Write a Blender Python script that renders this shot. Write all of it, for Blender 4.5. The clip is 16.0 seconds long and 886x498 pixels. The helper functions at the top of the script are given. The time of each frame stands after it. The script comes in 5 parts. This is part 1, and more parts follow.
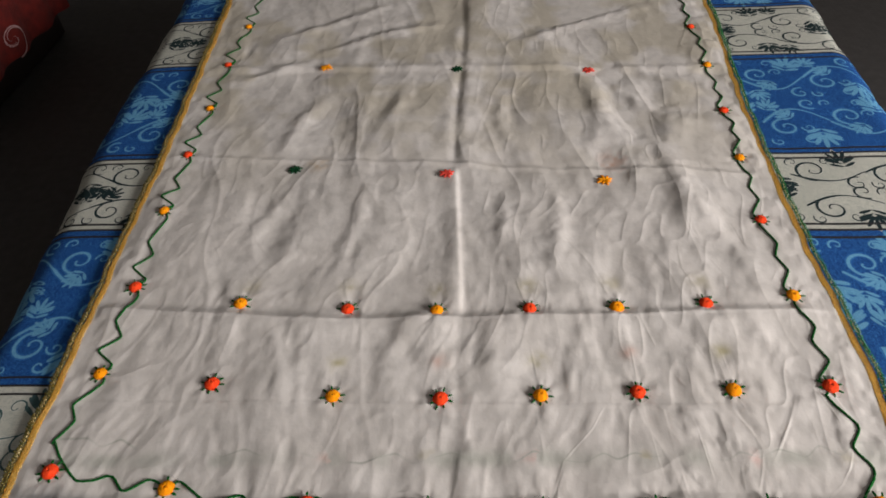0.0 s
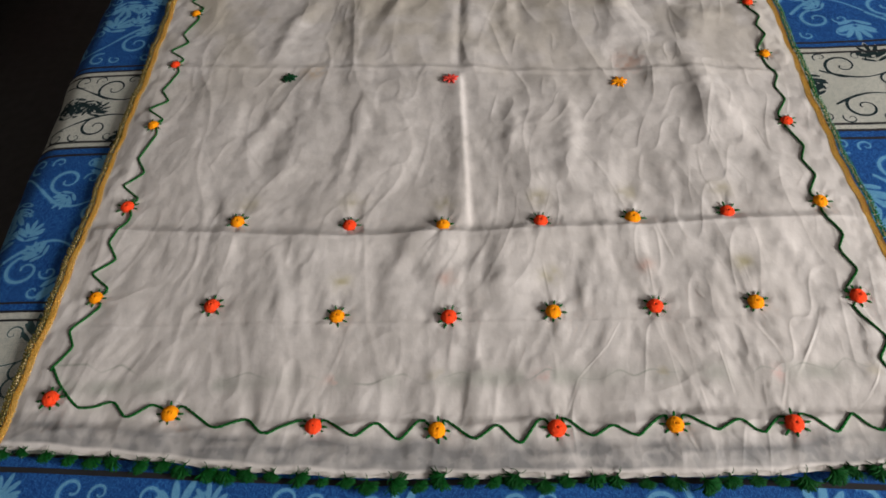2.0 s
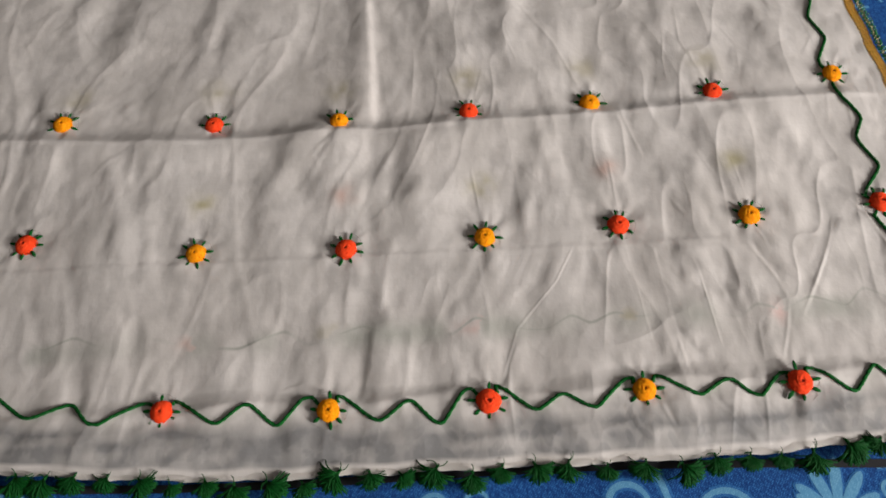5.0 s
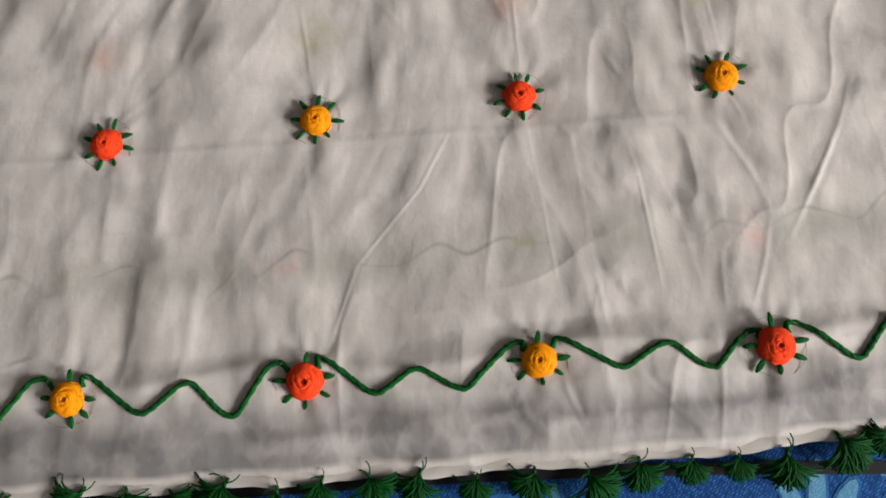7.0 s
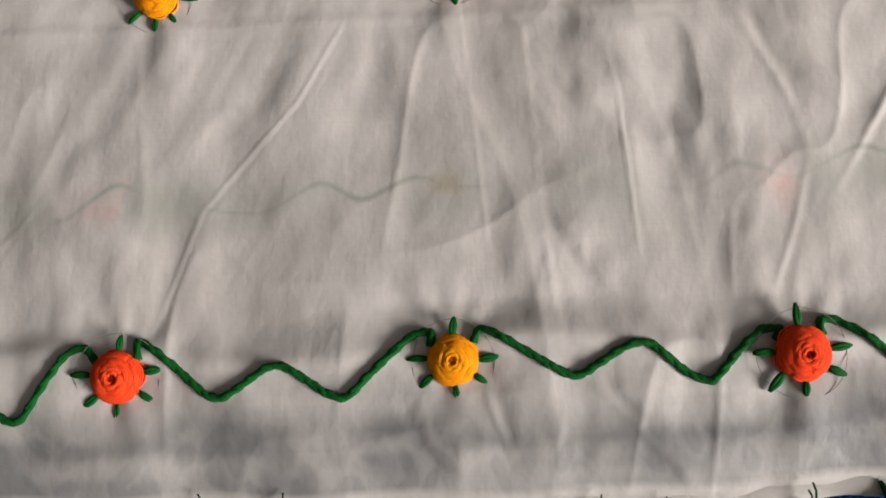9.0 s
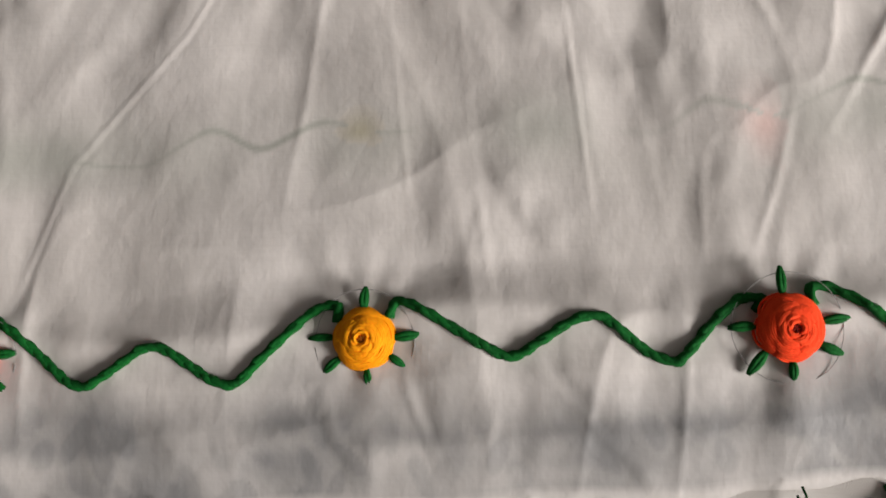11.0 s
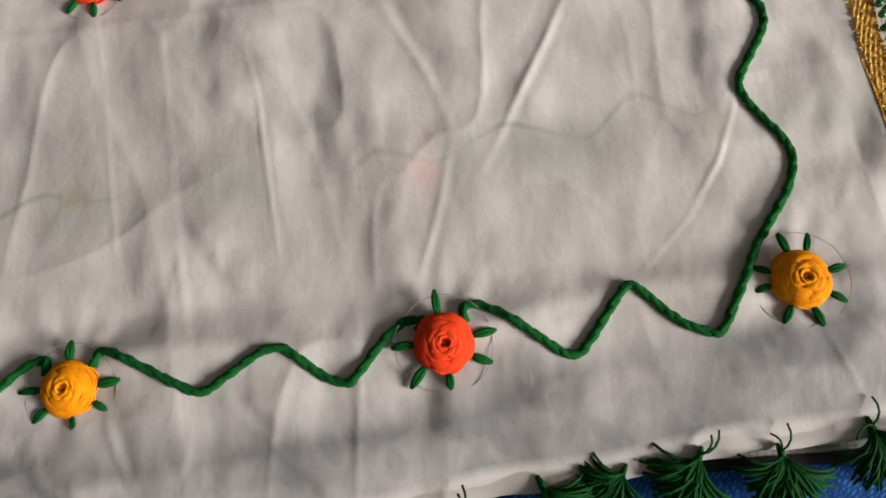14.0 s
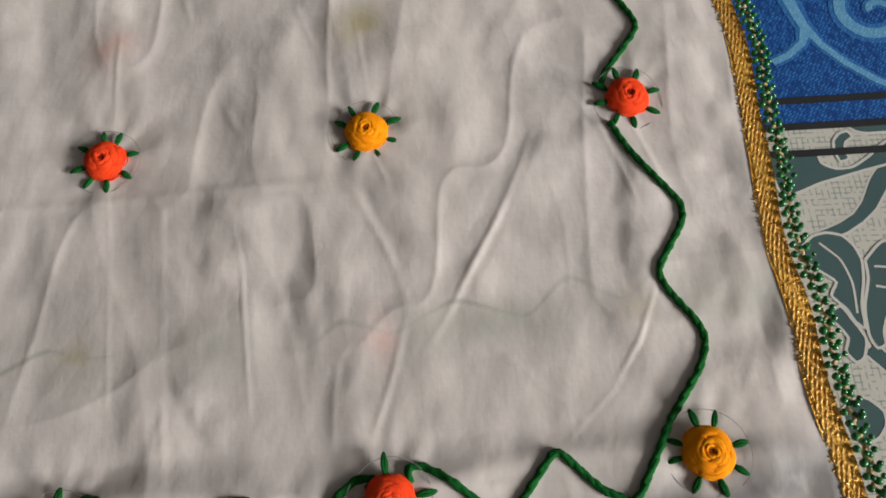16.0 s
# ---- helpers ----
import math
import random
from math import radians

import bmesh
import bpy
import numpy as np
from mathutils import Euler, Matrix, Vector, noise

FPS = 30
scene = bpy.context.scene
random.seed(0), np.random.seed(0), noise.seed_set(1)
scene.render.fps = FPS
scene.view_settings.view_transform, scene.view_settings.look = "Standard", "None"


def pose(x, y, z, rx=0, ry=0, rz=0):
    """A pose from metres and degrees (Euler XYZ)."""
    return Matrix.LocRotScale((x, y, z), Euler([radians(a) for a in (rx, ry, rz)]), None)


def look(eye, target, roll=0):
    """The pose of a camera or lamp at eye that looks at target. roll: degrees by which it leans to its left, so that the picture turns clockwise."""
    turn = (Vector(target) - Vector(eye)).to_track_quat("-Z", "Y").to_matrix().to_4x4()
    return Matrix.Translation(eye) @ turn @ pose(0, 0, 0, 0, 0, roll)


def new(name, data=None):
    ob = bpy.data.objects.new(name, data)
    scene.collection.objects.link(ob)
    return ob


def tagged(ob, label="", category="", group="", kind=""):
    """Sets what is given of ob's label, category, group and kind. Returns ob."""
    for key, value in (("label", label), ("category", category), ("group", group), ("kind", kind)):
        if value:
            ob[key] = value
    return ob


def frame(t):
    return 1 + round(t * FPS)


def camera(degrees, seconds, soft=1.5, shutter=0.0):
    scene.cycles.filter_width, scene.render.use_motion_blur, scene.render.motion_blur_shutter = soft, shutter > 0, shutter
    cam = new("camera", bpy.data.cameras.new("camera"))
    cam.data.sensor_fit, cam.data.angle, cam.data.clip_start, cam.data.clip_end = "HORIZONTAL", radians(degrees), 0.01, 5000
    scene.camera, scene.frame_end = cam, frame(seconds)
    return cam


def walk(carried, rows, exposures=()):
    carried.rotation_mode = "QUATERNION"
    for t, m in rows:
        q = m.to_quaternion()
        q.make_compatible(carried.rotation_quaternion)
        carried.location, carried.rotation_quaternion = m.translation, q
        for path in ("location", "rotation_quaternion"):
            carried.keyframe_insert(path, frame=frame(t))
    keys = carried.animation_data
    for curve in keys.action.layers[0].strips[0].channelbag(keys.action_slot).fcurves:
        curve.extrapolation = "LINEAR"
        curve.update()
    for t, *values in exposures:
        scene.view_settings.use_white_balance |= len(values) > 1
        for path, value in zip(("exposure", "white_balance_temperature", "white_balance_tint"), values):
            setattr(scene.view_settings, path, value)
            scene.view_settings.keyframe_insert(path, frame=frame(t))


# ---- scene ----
from mathutils.geometry import tessellate_polygon

cam = camera(62.47, 16.0, soft=1.8)
PATH = [
    (0, (0.0097, -0.3732, 1.2093), (-0.0209, -0.0058, 0.8715), -4.53),
    (0.5, (0.0116, -0.3682, 1.2053), (-0.0194, -0.0075, 0.8605), -4.92),
    (1, (0.0120, -0.3609, 1.1977), (-0.0229, -0.0120, 0.8413), -5.71),
    (1.5, (0.0099, -0.3523, 1.1906), (-0.0257, -0.0133, 0.8247), -5.94),
    (2, (0.0064, -0.3362, 1.1773), (-0.0301, -0.0133, 0.7973), -6.98),
    (2.5, (0.0006, -0.3155, 1.1623), (-0.0297, -0.0033, 0.7730), -7.47),
    (3, (-0.0102, -0.2922, 1.1484), (-0.0293, 0.0151, 0.7544), -6.82),
    (3.2, (-0.0172, -0.2841, 1.1444), (-0.0336, 0.0223, 0.7497), -7.19),
    (5.3, (0.0651, -0.1449, 1.0017), (0.0520, 0.0836, 0.5571), -6.58),
    (5.5, (0.0773, -0.1253, 0.9833), (0.0612, 0.0867, 0.5308), -8.23),
    (6, (0.1087, -0.0924, 0.9375), (0.0946, 0.0845, 0.4700), -10.64),
    (6.5, (0.1310, -0.0732, 0.9012), (0.1193, 0.0827, 0.4262), -10.75),
    (7, (0.1480, -0.0481, 0.8593), (0.1277, 0.0984, 0.3817), -12.28),
    (7.5, (0.1612, -0.0300, 0.8277), (0.1339, 0.1028, 0.3464), -14.40),
    (8, (0.1738, -0.0181, 0.7927), (0.1423, 0.0951, 0.3067), -19.20),
    (8.5, (0.1823, -0.0154, 0.7731), (0.1551, 0.1004, 0.2874), -15.82),
    (9, (0.1889, -0.0075, 0.7469), (0.1588, 0.0857, 0.2566), -20.18),
    (9.5, (0.1986, -0.0079, 0.7257), (0.1666, 0.0674, 0.2324), -25.67),
    (9.7, (0.2038, -0.0062, 0.7174), (0.1683, 0.0643, 0.2236), -29.22),
    (11.8, (0.2205, -0.0177, 0.6994), (0.1882, 0.0914, 0.2125), -19.22),
    (12, (0.2280, -0.0163, 0.7052), (0.1888, 0.0880, 0.2177), -24.12),
    (12.5, (0.2373, -0.0232, 0.7079), (0.2067, 0.0931, 0.2226), -19.06),
    (13, (0.2516, -0.0323, 0.7118), (0.2429, 0.0987, 0.2293), -10.17),
    (13.5, (0.2731, -0.0380, 0.7131), (0.2712, 0.0999, 0.2325), -8.94),
    (14, (0.2922, -0.0353, 0.7179), (0.2927, 0.1063, 0.2384), -7.57),
    (14.5, (0.3113, -0.0365, 0.7250), (0.3159, 0.1135, 0.2480), -6.60),
    (15, (0.3175, -0.0307, 0.7306), (0.3218, 0.1245, 0.2553), -6.22),
    (15.5, (0.3157, -0.0286, 0.7451), (0.3197, 0.1463, 0.2767), -5.99),
    (16, (0.3126, -0.0223, 0.7588), (0.3184, 0.1768, 0.3002), -4.46),
]
walk(cam, [(t, look(eye, target, roll)) for t, eye, target, roll in PATH],
     exposures=[(0.0, 0.12), (3.0, 0.10), (5.5, 0.05), (9.0, 0.03), (12.5, 0.03), (14.5, -0.06), (15.5, -0.14), (16.0, -0.18)])

# ---- world, window light ----
world = bpy.data.worlds.new("world")
scene.world = world
world.use_nodes = True
wn = world.node_tree
sky = wn.nodes.new("ShaderNodeTexSky")
sky.sky_type, sky.sun_disc = "NISHITA", False
sky.sun_elevation, sky.sun_rotation = radians(40), radians(90)
wn.links.new(sky.outputs["Color"], wn.nodes["Background"].inputs["Color"])
wn.nodes["Background"].inputs["Strength"].default_value = 0.10
WIN = (3.40, -1.50, 1.85)           # centre of the window in the east wall
WIN_W, WIN_H = 1.50, 1.35
lamp = bpy.data.lights.new("window_light", "AREA")
lamp.shape, lamp.size, lamp.size_y, lamp.energy = "RECTANGLE", WIN_W - 0.1, WIN_H - 0.1, 230.0
lamp.color = (1.0, 0.935, 0.89)
window_light = new("window_light", lamp)
window_light.matrix_world = look((WIN[0] + 0.02, WIN[1], WIN[2]), (0.0, 0.30, 0.45))


# ---- materials ----
def nodes_of(name):
    m = bpy.data.materials.new(name)
    m.use_nodes = True
    nt = m.node_tree
    return m, nt, nt.nodes["Principled BSDF"]


def add(nt, kind, **values):
    n = nt.nodes.new(kind)
    for key, value in values.items():
        n.inputs[key.replace("_", " ")].default_value = value
    return n


def mixed(nt, fac, a, b, blend="MIX"):
    n = nt.nodes.new("ShaderNodeMix")
    n.data_type, n.blend_type = "RGBA", blend
    for sock, v in ((n.inputs["Factor"], fac), (n.inputs["A"], a), (n.inputs["B"], b)):
        if hasattr(v, "is_linked"):
            nt.links.new(v, sock)
        else:
            sock.default_value = v
    return n.outputs["Result"]


def rgba(c):
    return (c[0], c[1], c[2], 1.0)


def ramp(nt, sock, lo, hi):
    n = add(nt, "ShaderNodeMapRange", From_Min=lo, From_Max=hi)
    nt.links.new(sock, n.inputs["Value"])
    return n.outputs["Result"]


def coords(nt, scale=(1, 1, 1), rot=0.0):
    tc = nt.nodes.new("ShaderNodeTexCoord")
    mp = nt.nodes.new("ShaderNodeMapping")
    mp.inputs["Scale"].default_value = scale
    mp.inputs["Rotation"].default_value = (0, 0, rot)
    nt.links.new(tc.outputs["Object"], mp.inputs["Vector"])
    return mp.outputs["Vector"]


def noise_tex(nt, vec, scale, detail=3.0):
    n = add(nt, "ShaderNodeTexNoise", Scale=scale, Detail=detail)
    nt.links.new(vec, n.inputs["Vector"])
    return n.outputs["Fac"]


def wave_tex(nt, vec, scale, axis="X", distortion=0.6):
    n = add(nt, "ShaderNodeTexWave", Scale=scale, Distortion=distortion, Detail=1.0)
    n.bands_direction = axis
    nt.links.new(vec, n.inputs["Vector"])
    return n.outputs["Fac"]


def math_node(nt, op, a, b):
    n = nt.nodes.new("ShaderNodeMath")
    n.operation = op
    for i, v in enumerate((a, b)):
        if hasattr(v, "is_linked"):
            nt.links.new(v, n.inputs[i])
        else:
            n.inputs[i].default_value = v
    return n.outputs[0]


def bumped(nt, bsdf, height, dist, strength=1.0):
    b = add(nt, "ShaderNodeBump", Strength=strength, Distance=dist)
    nt.links.new(height, b.inputs["Height"])
    nt.links.new(b.outputs["Normal"], bsdf.inputs["Normal"])


def thread_mat(name, colour, dark, rough=0.75):
    """Stranded embroidery wool or cotton."""
    m, nt, p = nodes_of(name)
    v = coords(nt)
    fine = noise_tex(nt, v, 1400, 2)
    big = noise_tex(nt, v, 260, 3)
    info = nt.nodes.new("ShaderNodeObjectInfo")
    c = mixed(nt, ramp(nt, big, 0.3, 0.7), rgba(colour), rgba(dark))
    c = mixed(nt, ramp(nt, fine, 0.35, 0.75), c, rgba([min(1, k * 1.15) for k in colour]))
    shade = math_node(nt, "MULTIPLY", info.outputs["Random"], 0.25)
    c = mixed(nt, shade, c, rgba(dark))
    nt.links.new(c, p.inputs["Base Color"])
    p.inputs["Roughness"].default_value = rough
    p.inputs["Specular IOR Level"].default_value = 0.12
    bumped(nt, p, fine, 0.0004, 0.5)
    return m


def fabric_mat(name, colour, other, weave, rough, dist=0.0002, sheen=0.2):
    m, nt, p = nodes_of(name)
    v = coords(nt)
    a, b = wave_tex(nt, v, weave, "X"), wave_tex(nt, v, weave, "Y")
    w = math_node(nt, "MULTIPLY", a, b)
    c = mixed(nt, ramp(nt, noise_tex(nt, v, 35, 5), 0.3, 0.75), rgba(colour), rgba(other))
    nt.links.new(c, p.inputs["Base Color"])
    p.inputs["Roughness"].default_value = rough
    p.inputs["Sheen Weight"].default_value = sheen
    bumped(nt, p, w, dist, 0.5)
    return m


def cloth_mat():
    """White satin-faced cotton; the attribute 'under' holds the tint of the layer below that shows through."""
    m, nt, p = nodes_of("white_satin")
    v = coords(nt)
    base = mixed(nt, ramp(nt, noise_tex(nt, v, 9, 4), 0.3, 0.7), (0.70, 0.665, 0.635, 1), (0.76, 0.73, 0.705, 1))
    slub = noise_tex(nt, coords(nt, (900, 60, 1)), 1.0, 2)
    slub2 = noise_tex(nt, coords(nt, (60, 900, 1)), 1.0, 2)
    base = mixed(nt, math_node(nt, "MULTIPLY", ramp(nt, slub, 0.45, 0.8), 0.16), base, (0.58, 0.55, 0.52, 1))
    base = mixed(nt, math_node(nt, "MULTIPLY", ramp(nt, slub2, 0.45, 0.8), 0.20), base, (0.58, 0.55, 0.52, 1))
    stain = noise_tex(nt, coords(nt, (1.0, 0.6, 1.0)), 24, 5)
    base = mixed(nt, math_node(nt, "MULTIPLY", ramp(nt, stain, 0.46, 0.70), 0.34), base, (0.45, 0.425, 0.395, 1))
    blotch = noise_tex(nt, coords(nt, (1.0, 0.8, 1.0), 0.3), 48, 5)
    base = mixed(nt, math_node(nt, "MULTIPLY", ramp(nt, blotch, 0.47, 0.63), 0.36), base, (0.44, 0.42, 0.40, 1))
    at = nt.nodes.new("ShaderNodeAttribute")
    at.attribute_name = "under"
    base = mixed(nt, at.outputs["Alpha"], base, at.outputs["Color"])
    nt.links.new(base, p.inputs["Base Color"])
    p.inputs["Roughness"].default_value = 0.50
    p.inputs["Specular IOR Level"].default_value = 0.38
    p.inputs["Sheen Weight"].default_value = 0.1
    h = math_node(nt, "ADD", math_node(nt, "MULTIPLY", slub, 0.10), math_node(nt, "MULTIPLY", slub2, 0.10))
    h = math_node(nt, "ADD", h, math_node(nt, "MULTIPLY", noise_tex(nt, coords(nt, (1.0, 0.7, 1.0), 0.5), 62, 4), 3.0))
    bumped(nt, p, h, 0.0006, 0.5)
    return m


def denim_mat(name, colour, lift, dark):
    """Printed cotton with a visible diagonal weave."""
    m, nt, p = nodes_of(name)
    v = coords(nt)
    tw = wave_tex(nt, coords(nt, (1, 1, 1), 0.6), 200, "X", 4.0)
    sp = noise_tex(nt, coords(nt, (1.0, 0.5, 1.0), 0.5), 640, 2)
    weft = wave_tex(nt, coords(nt, (1, 1, 1), -0.45), 250, "Y", 3.0)
    k = math_node(nt, "MULTIPLY", ramp(nt, math_node(nt, "MULTIPLY", tw, weft), 0.10, 0.50), ramp(nt, sp, 0.30, 0.55))
    c = mixed(nt, ramp(nt, noise_tex(nt, v, 14, 4), 0.3, 0.7), rgba(colour), rgba([0.75 * q for q in colour]))
    c = mixed(nt, math_node(nt, "MULTIPLY", k, 0.85), c, rgba(lift))
    c = mixed(nt, math_node(nt, "MULTIPLY", ramp(nt, sp, 0.60, 0.40), 0.55), c, rgba(dark))
    nt.links.new(c, p.inputs["Base Color"])
    p.inputs["Roughness"].default_value = 0.85
    p.inputs["Specular IOR Level"].default_value = 0.2
    bumped(nt, p, k, 0.0002, 0.25)
    return m


def metal_mat(name, colour, other, rough, scale, metal=0.85):
    m, nt, p = nodes_of(name)
    v = coords(nt)
    f = noise_tex(nt, v, scale, 3)
    c = mixed(nt, ramp(nt, f, 0.3, 0.7), rgba(colour), rgba(other))
    nt.links.new(c, p.inputs["Base Color"])
    p.inputs["Metallic"].default_value = metal
    p.inputs["Roughness"].default_value = rough
    bumped(nt, p, f, 0.0008, 0.8)
    return m


M_CLOTH = cloth_mat()
M_HEM = fabric_mat("white_cotton_hem", (0.64, 0.60, 0.56), (0.72, 0.69, 0.65), 900, 0.7)
M_RED = thread_mat("orange_red_wool", (1.0, 0.085, 0.020), (0.90, 0.055, 0.012))
M_PINK = thread_mat("coral_pink_cotton", (0.80, 0.09, 0.06), (0.6, 0.05, 0.04))
M_YEL = thread_mat("marigold_wool", (1.0, 0.375, 0.006), (0.93, 0.265, 0.003))
M_GREEN = thread_mat("bottle_green_wool", (0.006, 0.125, 0.020), (0.003, 0.055, 0.010))
M_TASSEL = thread_mat("green_tassel_thread", (0.004, 0.080, 0.012), (0.002, 0.038, 0.006), 0.6)
M_DGREEN = thread_mat("dark_green_cotton", (0.006, 0.06, 0.022), (0.004, 0.035, 0.012))
M_PENCIL = fabric_mat("pencil_grey", (0.20, 0.19, 0.19), (0.32, 0.30, 0.29), 500, 0.8)
M_GOLD = metal_mat("gold_lame", (0.95, 0.55, 0.09), (0.72, 0.36, 0.04), 0.40, 900, 0.25)
M_BRAID = metal_mat("pale_gold_cord", (0.92, 0.62, 0.19), (0.80, 0.46, 0.09), 0.42, 900, 0.30)
M_CORE = fabric_mat("cream_cord", (0.74, 0.58, 0.32), (0.56, 0.38, 0.15), 700, 0.8)
M_BLUE = denim_mat("blue_print_cotton", (0.010, 0.084, 0.34), (0.045, 0.225, 0.57), (0.004, 0.026, 0.15))
M_LBLUE = denim_mat("light_blue_print", (0.14, 0.39, 0.64), (0.20, 0.48, 0.72), (0.09, 0.30, 0.55))
M_MBLUE = denim_mat("mid_blue_print", (0.030, 0.17, 0.48), (0.06, 0.25, 0.60), (0.015, 0.10, 0.34))
M_WHITEP = fabric_mat("off_white_print", (0.62, 0.63, 0.58), (0.56, 0.57, 0.53), 420, 0.85, 0.0001, 0)


def hatch_mat():
    """Beige cotton printed with a fine broken grid."""
    m, nt, p = nodes_of("beige_hatched_cotton")
    v = coords(nt)
    c = mixed(nt, ramp(nt, noise_tex(nt, v, 14, 4), 0.3, 0.7), (0.60, 0.60, 0.54, 1), (0.52, 0.53, 0.47, 1))
    for axis in ("X", "Y"):
        w = wave_tex(nt, coords(nt, (1, 1, 1), 0.06), 130, axis, 1.0)
        gate = ramp(nt, noise_tex(nt, coords(nt, (1, 3, 1) if axis == "X" else (3, 1, 1)), 110, 1), 0.46, 0.54)
        k = math_node(nt, "MULTIPLY", math_node(nt, "MULTIPLY", ramp(nt, w, 0.80, 0.95), gate), 0.6)
        c = mixed(nt, k, c, (0.16, 0.22, 0.22, 1))
    nt.links.new(c, p.inputs["Base Color"])
    p.inputs["Roughness"].default_value = 0.85
    p.inputs["Specular IOR Level"].default_value = 0.2
    bumped(nt, p, noise_tex(nt, v, 900, 2), 0.0003, 0.5)
    return m


M_BEIGE = hatch_mat()
M_TEAL = fabric_mat("dark_teal_print", (0.050, 0.108, 0.112), (0.040, 0.092, 0.098), 420, 0.85, 0.0001, 0)
M_DTEAL = denim_mat("black_green_print", (0.014, 0.032, 0.036), (0.018, 0.040, 0.045), (0.010, 0.024, 0.028))
M_BLACK = fabric_mat("black_print", (0.008, 0.009, 0.012), (0.013, 0.014, 0.018), 420, 0.85, 0.0001, 0)
M_REDCLOTH = fabric_mat("dark_red_cloth", (0.17, 0.010, 0.006), (0.07, 0.004, 0.003), 500, 0.95, 0.0002, 0)
M_ROSE = fabric_mat("rose_print", (0.62, 0.42, 0.42), (0.45, 0.24, 0.24), 500, 0.8)
M_FLOOR = fabric_mat("dark_stone_floor", (0.058, 0.054, 0.052), (0.040, 0.037, 0.036), 20, 0.7, 0.0003, 0)
M_WALL = fabric_mat("shaded_plaster_wall", (0.22, 0.21, 0.20), (0.17, 0.16, 0.15), 60, 0.9, 0.0005, 0)
M_WOOD = fabric_mat("dark_brown_wood", (0.020, 0.010, 0.007), (0.009, 0.005, 0.004), 30, 0.55, 0.0003, 0)
M_MATTRESS = fabric_mat("striped_mattress_ticking", (0.12, 0.12, 0.14), (0.08, 0.08, 0.10), 300, 0.9)


def bead_mat():
    m, nt, p = nodes_of("green_glass_bead")
    info = nt.nodes.new("ShaderNodeObjectInfo")
    geo = nt.nodes.new("ShaderNodeNewGeometry")
    r = math_node(nt, "ADD", info.outputs["Random"], geo.outputs["Random Per Island"])
    r = math_node(nt, "MULTIPLY", r, 0.5)
    nt.links.new(mixed(nt, r, (0.004, 0.065, 0.015, 1), (0.015, 0.19, 0.045, 1)), p.inputs["Base Color"])
    p.inputs["Roughness"].default_value = 0.22
    p.inputs["Coat Weight"].default_value = 0.4
    return m


M_BEAD = bead_mat()


# ---- building helpers ----
class Geo:
    """Collects vertices and faces for one mesh."""

    def __init__(self):
        self.v, self.f = [], []

    def put(self, verts, faces):
        n = len(self.v)
        self.v.extend(tuple(float(c) for c in q) for q in verts)
        self.f.extend(tuple(i + n for i in q) for q in faces)
        return self

    def tube(self, pts, radii, sides=6, flat=1.0):
        pts = [Vector(q) for q in pts]
        n = len(pts)
        if not hasattr(radii, "__len__"):
            radii = [radii] * n
        verts, faces = [], []
        side = None
        for i in range(n):
            d = (pts[min(i + 1, n - 1)] - pts[max(i - 1, 0)])
            d = d.normalized() if d.length > 1e-9 else Vector((1, 0, 0))
            ref = Vector((0, 0, 1)) if abs(d.z) < 0.95 else Vector((1, 0, 0))
            a = d.cross(ref).normalized()
            if side is not None and a.dot(side) < 0 and abs(d.z) >= 0.95:
                a = -a
            side = a
            b = a.cross(d).normalized()
            for k in range(sides):
                w = 2 * math.pi * k / sides
                verts.append(pts[i] + (a * math.cos(w) + b * math.sin(w) * flat) * radii[i])
        for i in range(n - 1):
            for k in range(sides):
                k2 = (k + 1) % sides
                faces.append((i * sides + k, i * sides + k2, (i + 1) * sides + k2, (i + 1) * sides + k))
        faces.append(tuple(range(sides))[::-1])
        faces.append(tuple((n - 1) * sides + k for k in range(sides)))
        return self.put(verts, faces)

    def mesh(self, name, material, smooth=True):
        me = bpy.data.meshes.new(name)
        me.from_pydata(self.v, [], self.f)
        me.materials.append(material)
        if smooth:
            me.shade_smooth()
        me.update()
        return me


def box(x0, y0, z0, x1, y1, z1, bevel=0.0):
    bm = bmesh.new()
    bmesh.ops.create_cube(bm, size=1.0)
    for v in bm.verts:
        v.co = Vector((x0 + (v.co.x + 0.5) * (x1 - x0), y0 + (v.co.y + 0.5) * (y1 - y0), z0 + (v.co.z + 0.5) * (z1 - z0)))
    if bevel:
        bmesh.ops.bevel(bm, geom=bm.edges[:], offset=bevel, segments=3, affect="EDGES")
    return bm


def bm_mesh(name, bm, material):
    me = bpy.data.meshes.new(name)
    bm.to_mesh(me)
    bm.free()
    me.materials.append(material)
    return me


def part(name, me, parent, m=None, label=""):
    """One mesh object under a thing or a part; m is its pose in the parent's own frame."""
    ob = new(name, me)
    ob.parent = parent
    if m is not None:
        ob.matrix_basis = m
    if label:
        ob["label"] = label
    return ob


def thing(name, label, category, at=(0, 0, 0), kind=""):
    ob = new(name)
    ob.location = at
    ob.empty_display_size = 0.05
    return tagged(ob, label, category, "", kind)


def structure(name, me, label, category):
    return tagged(new(name, me), label, category, "", "structure")


def lattice(seed, n=64):
    return np.random.RandomState(seed).uniform(-1, 1, (n, n))


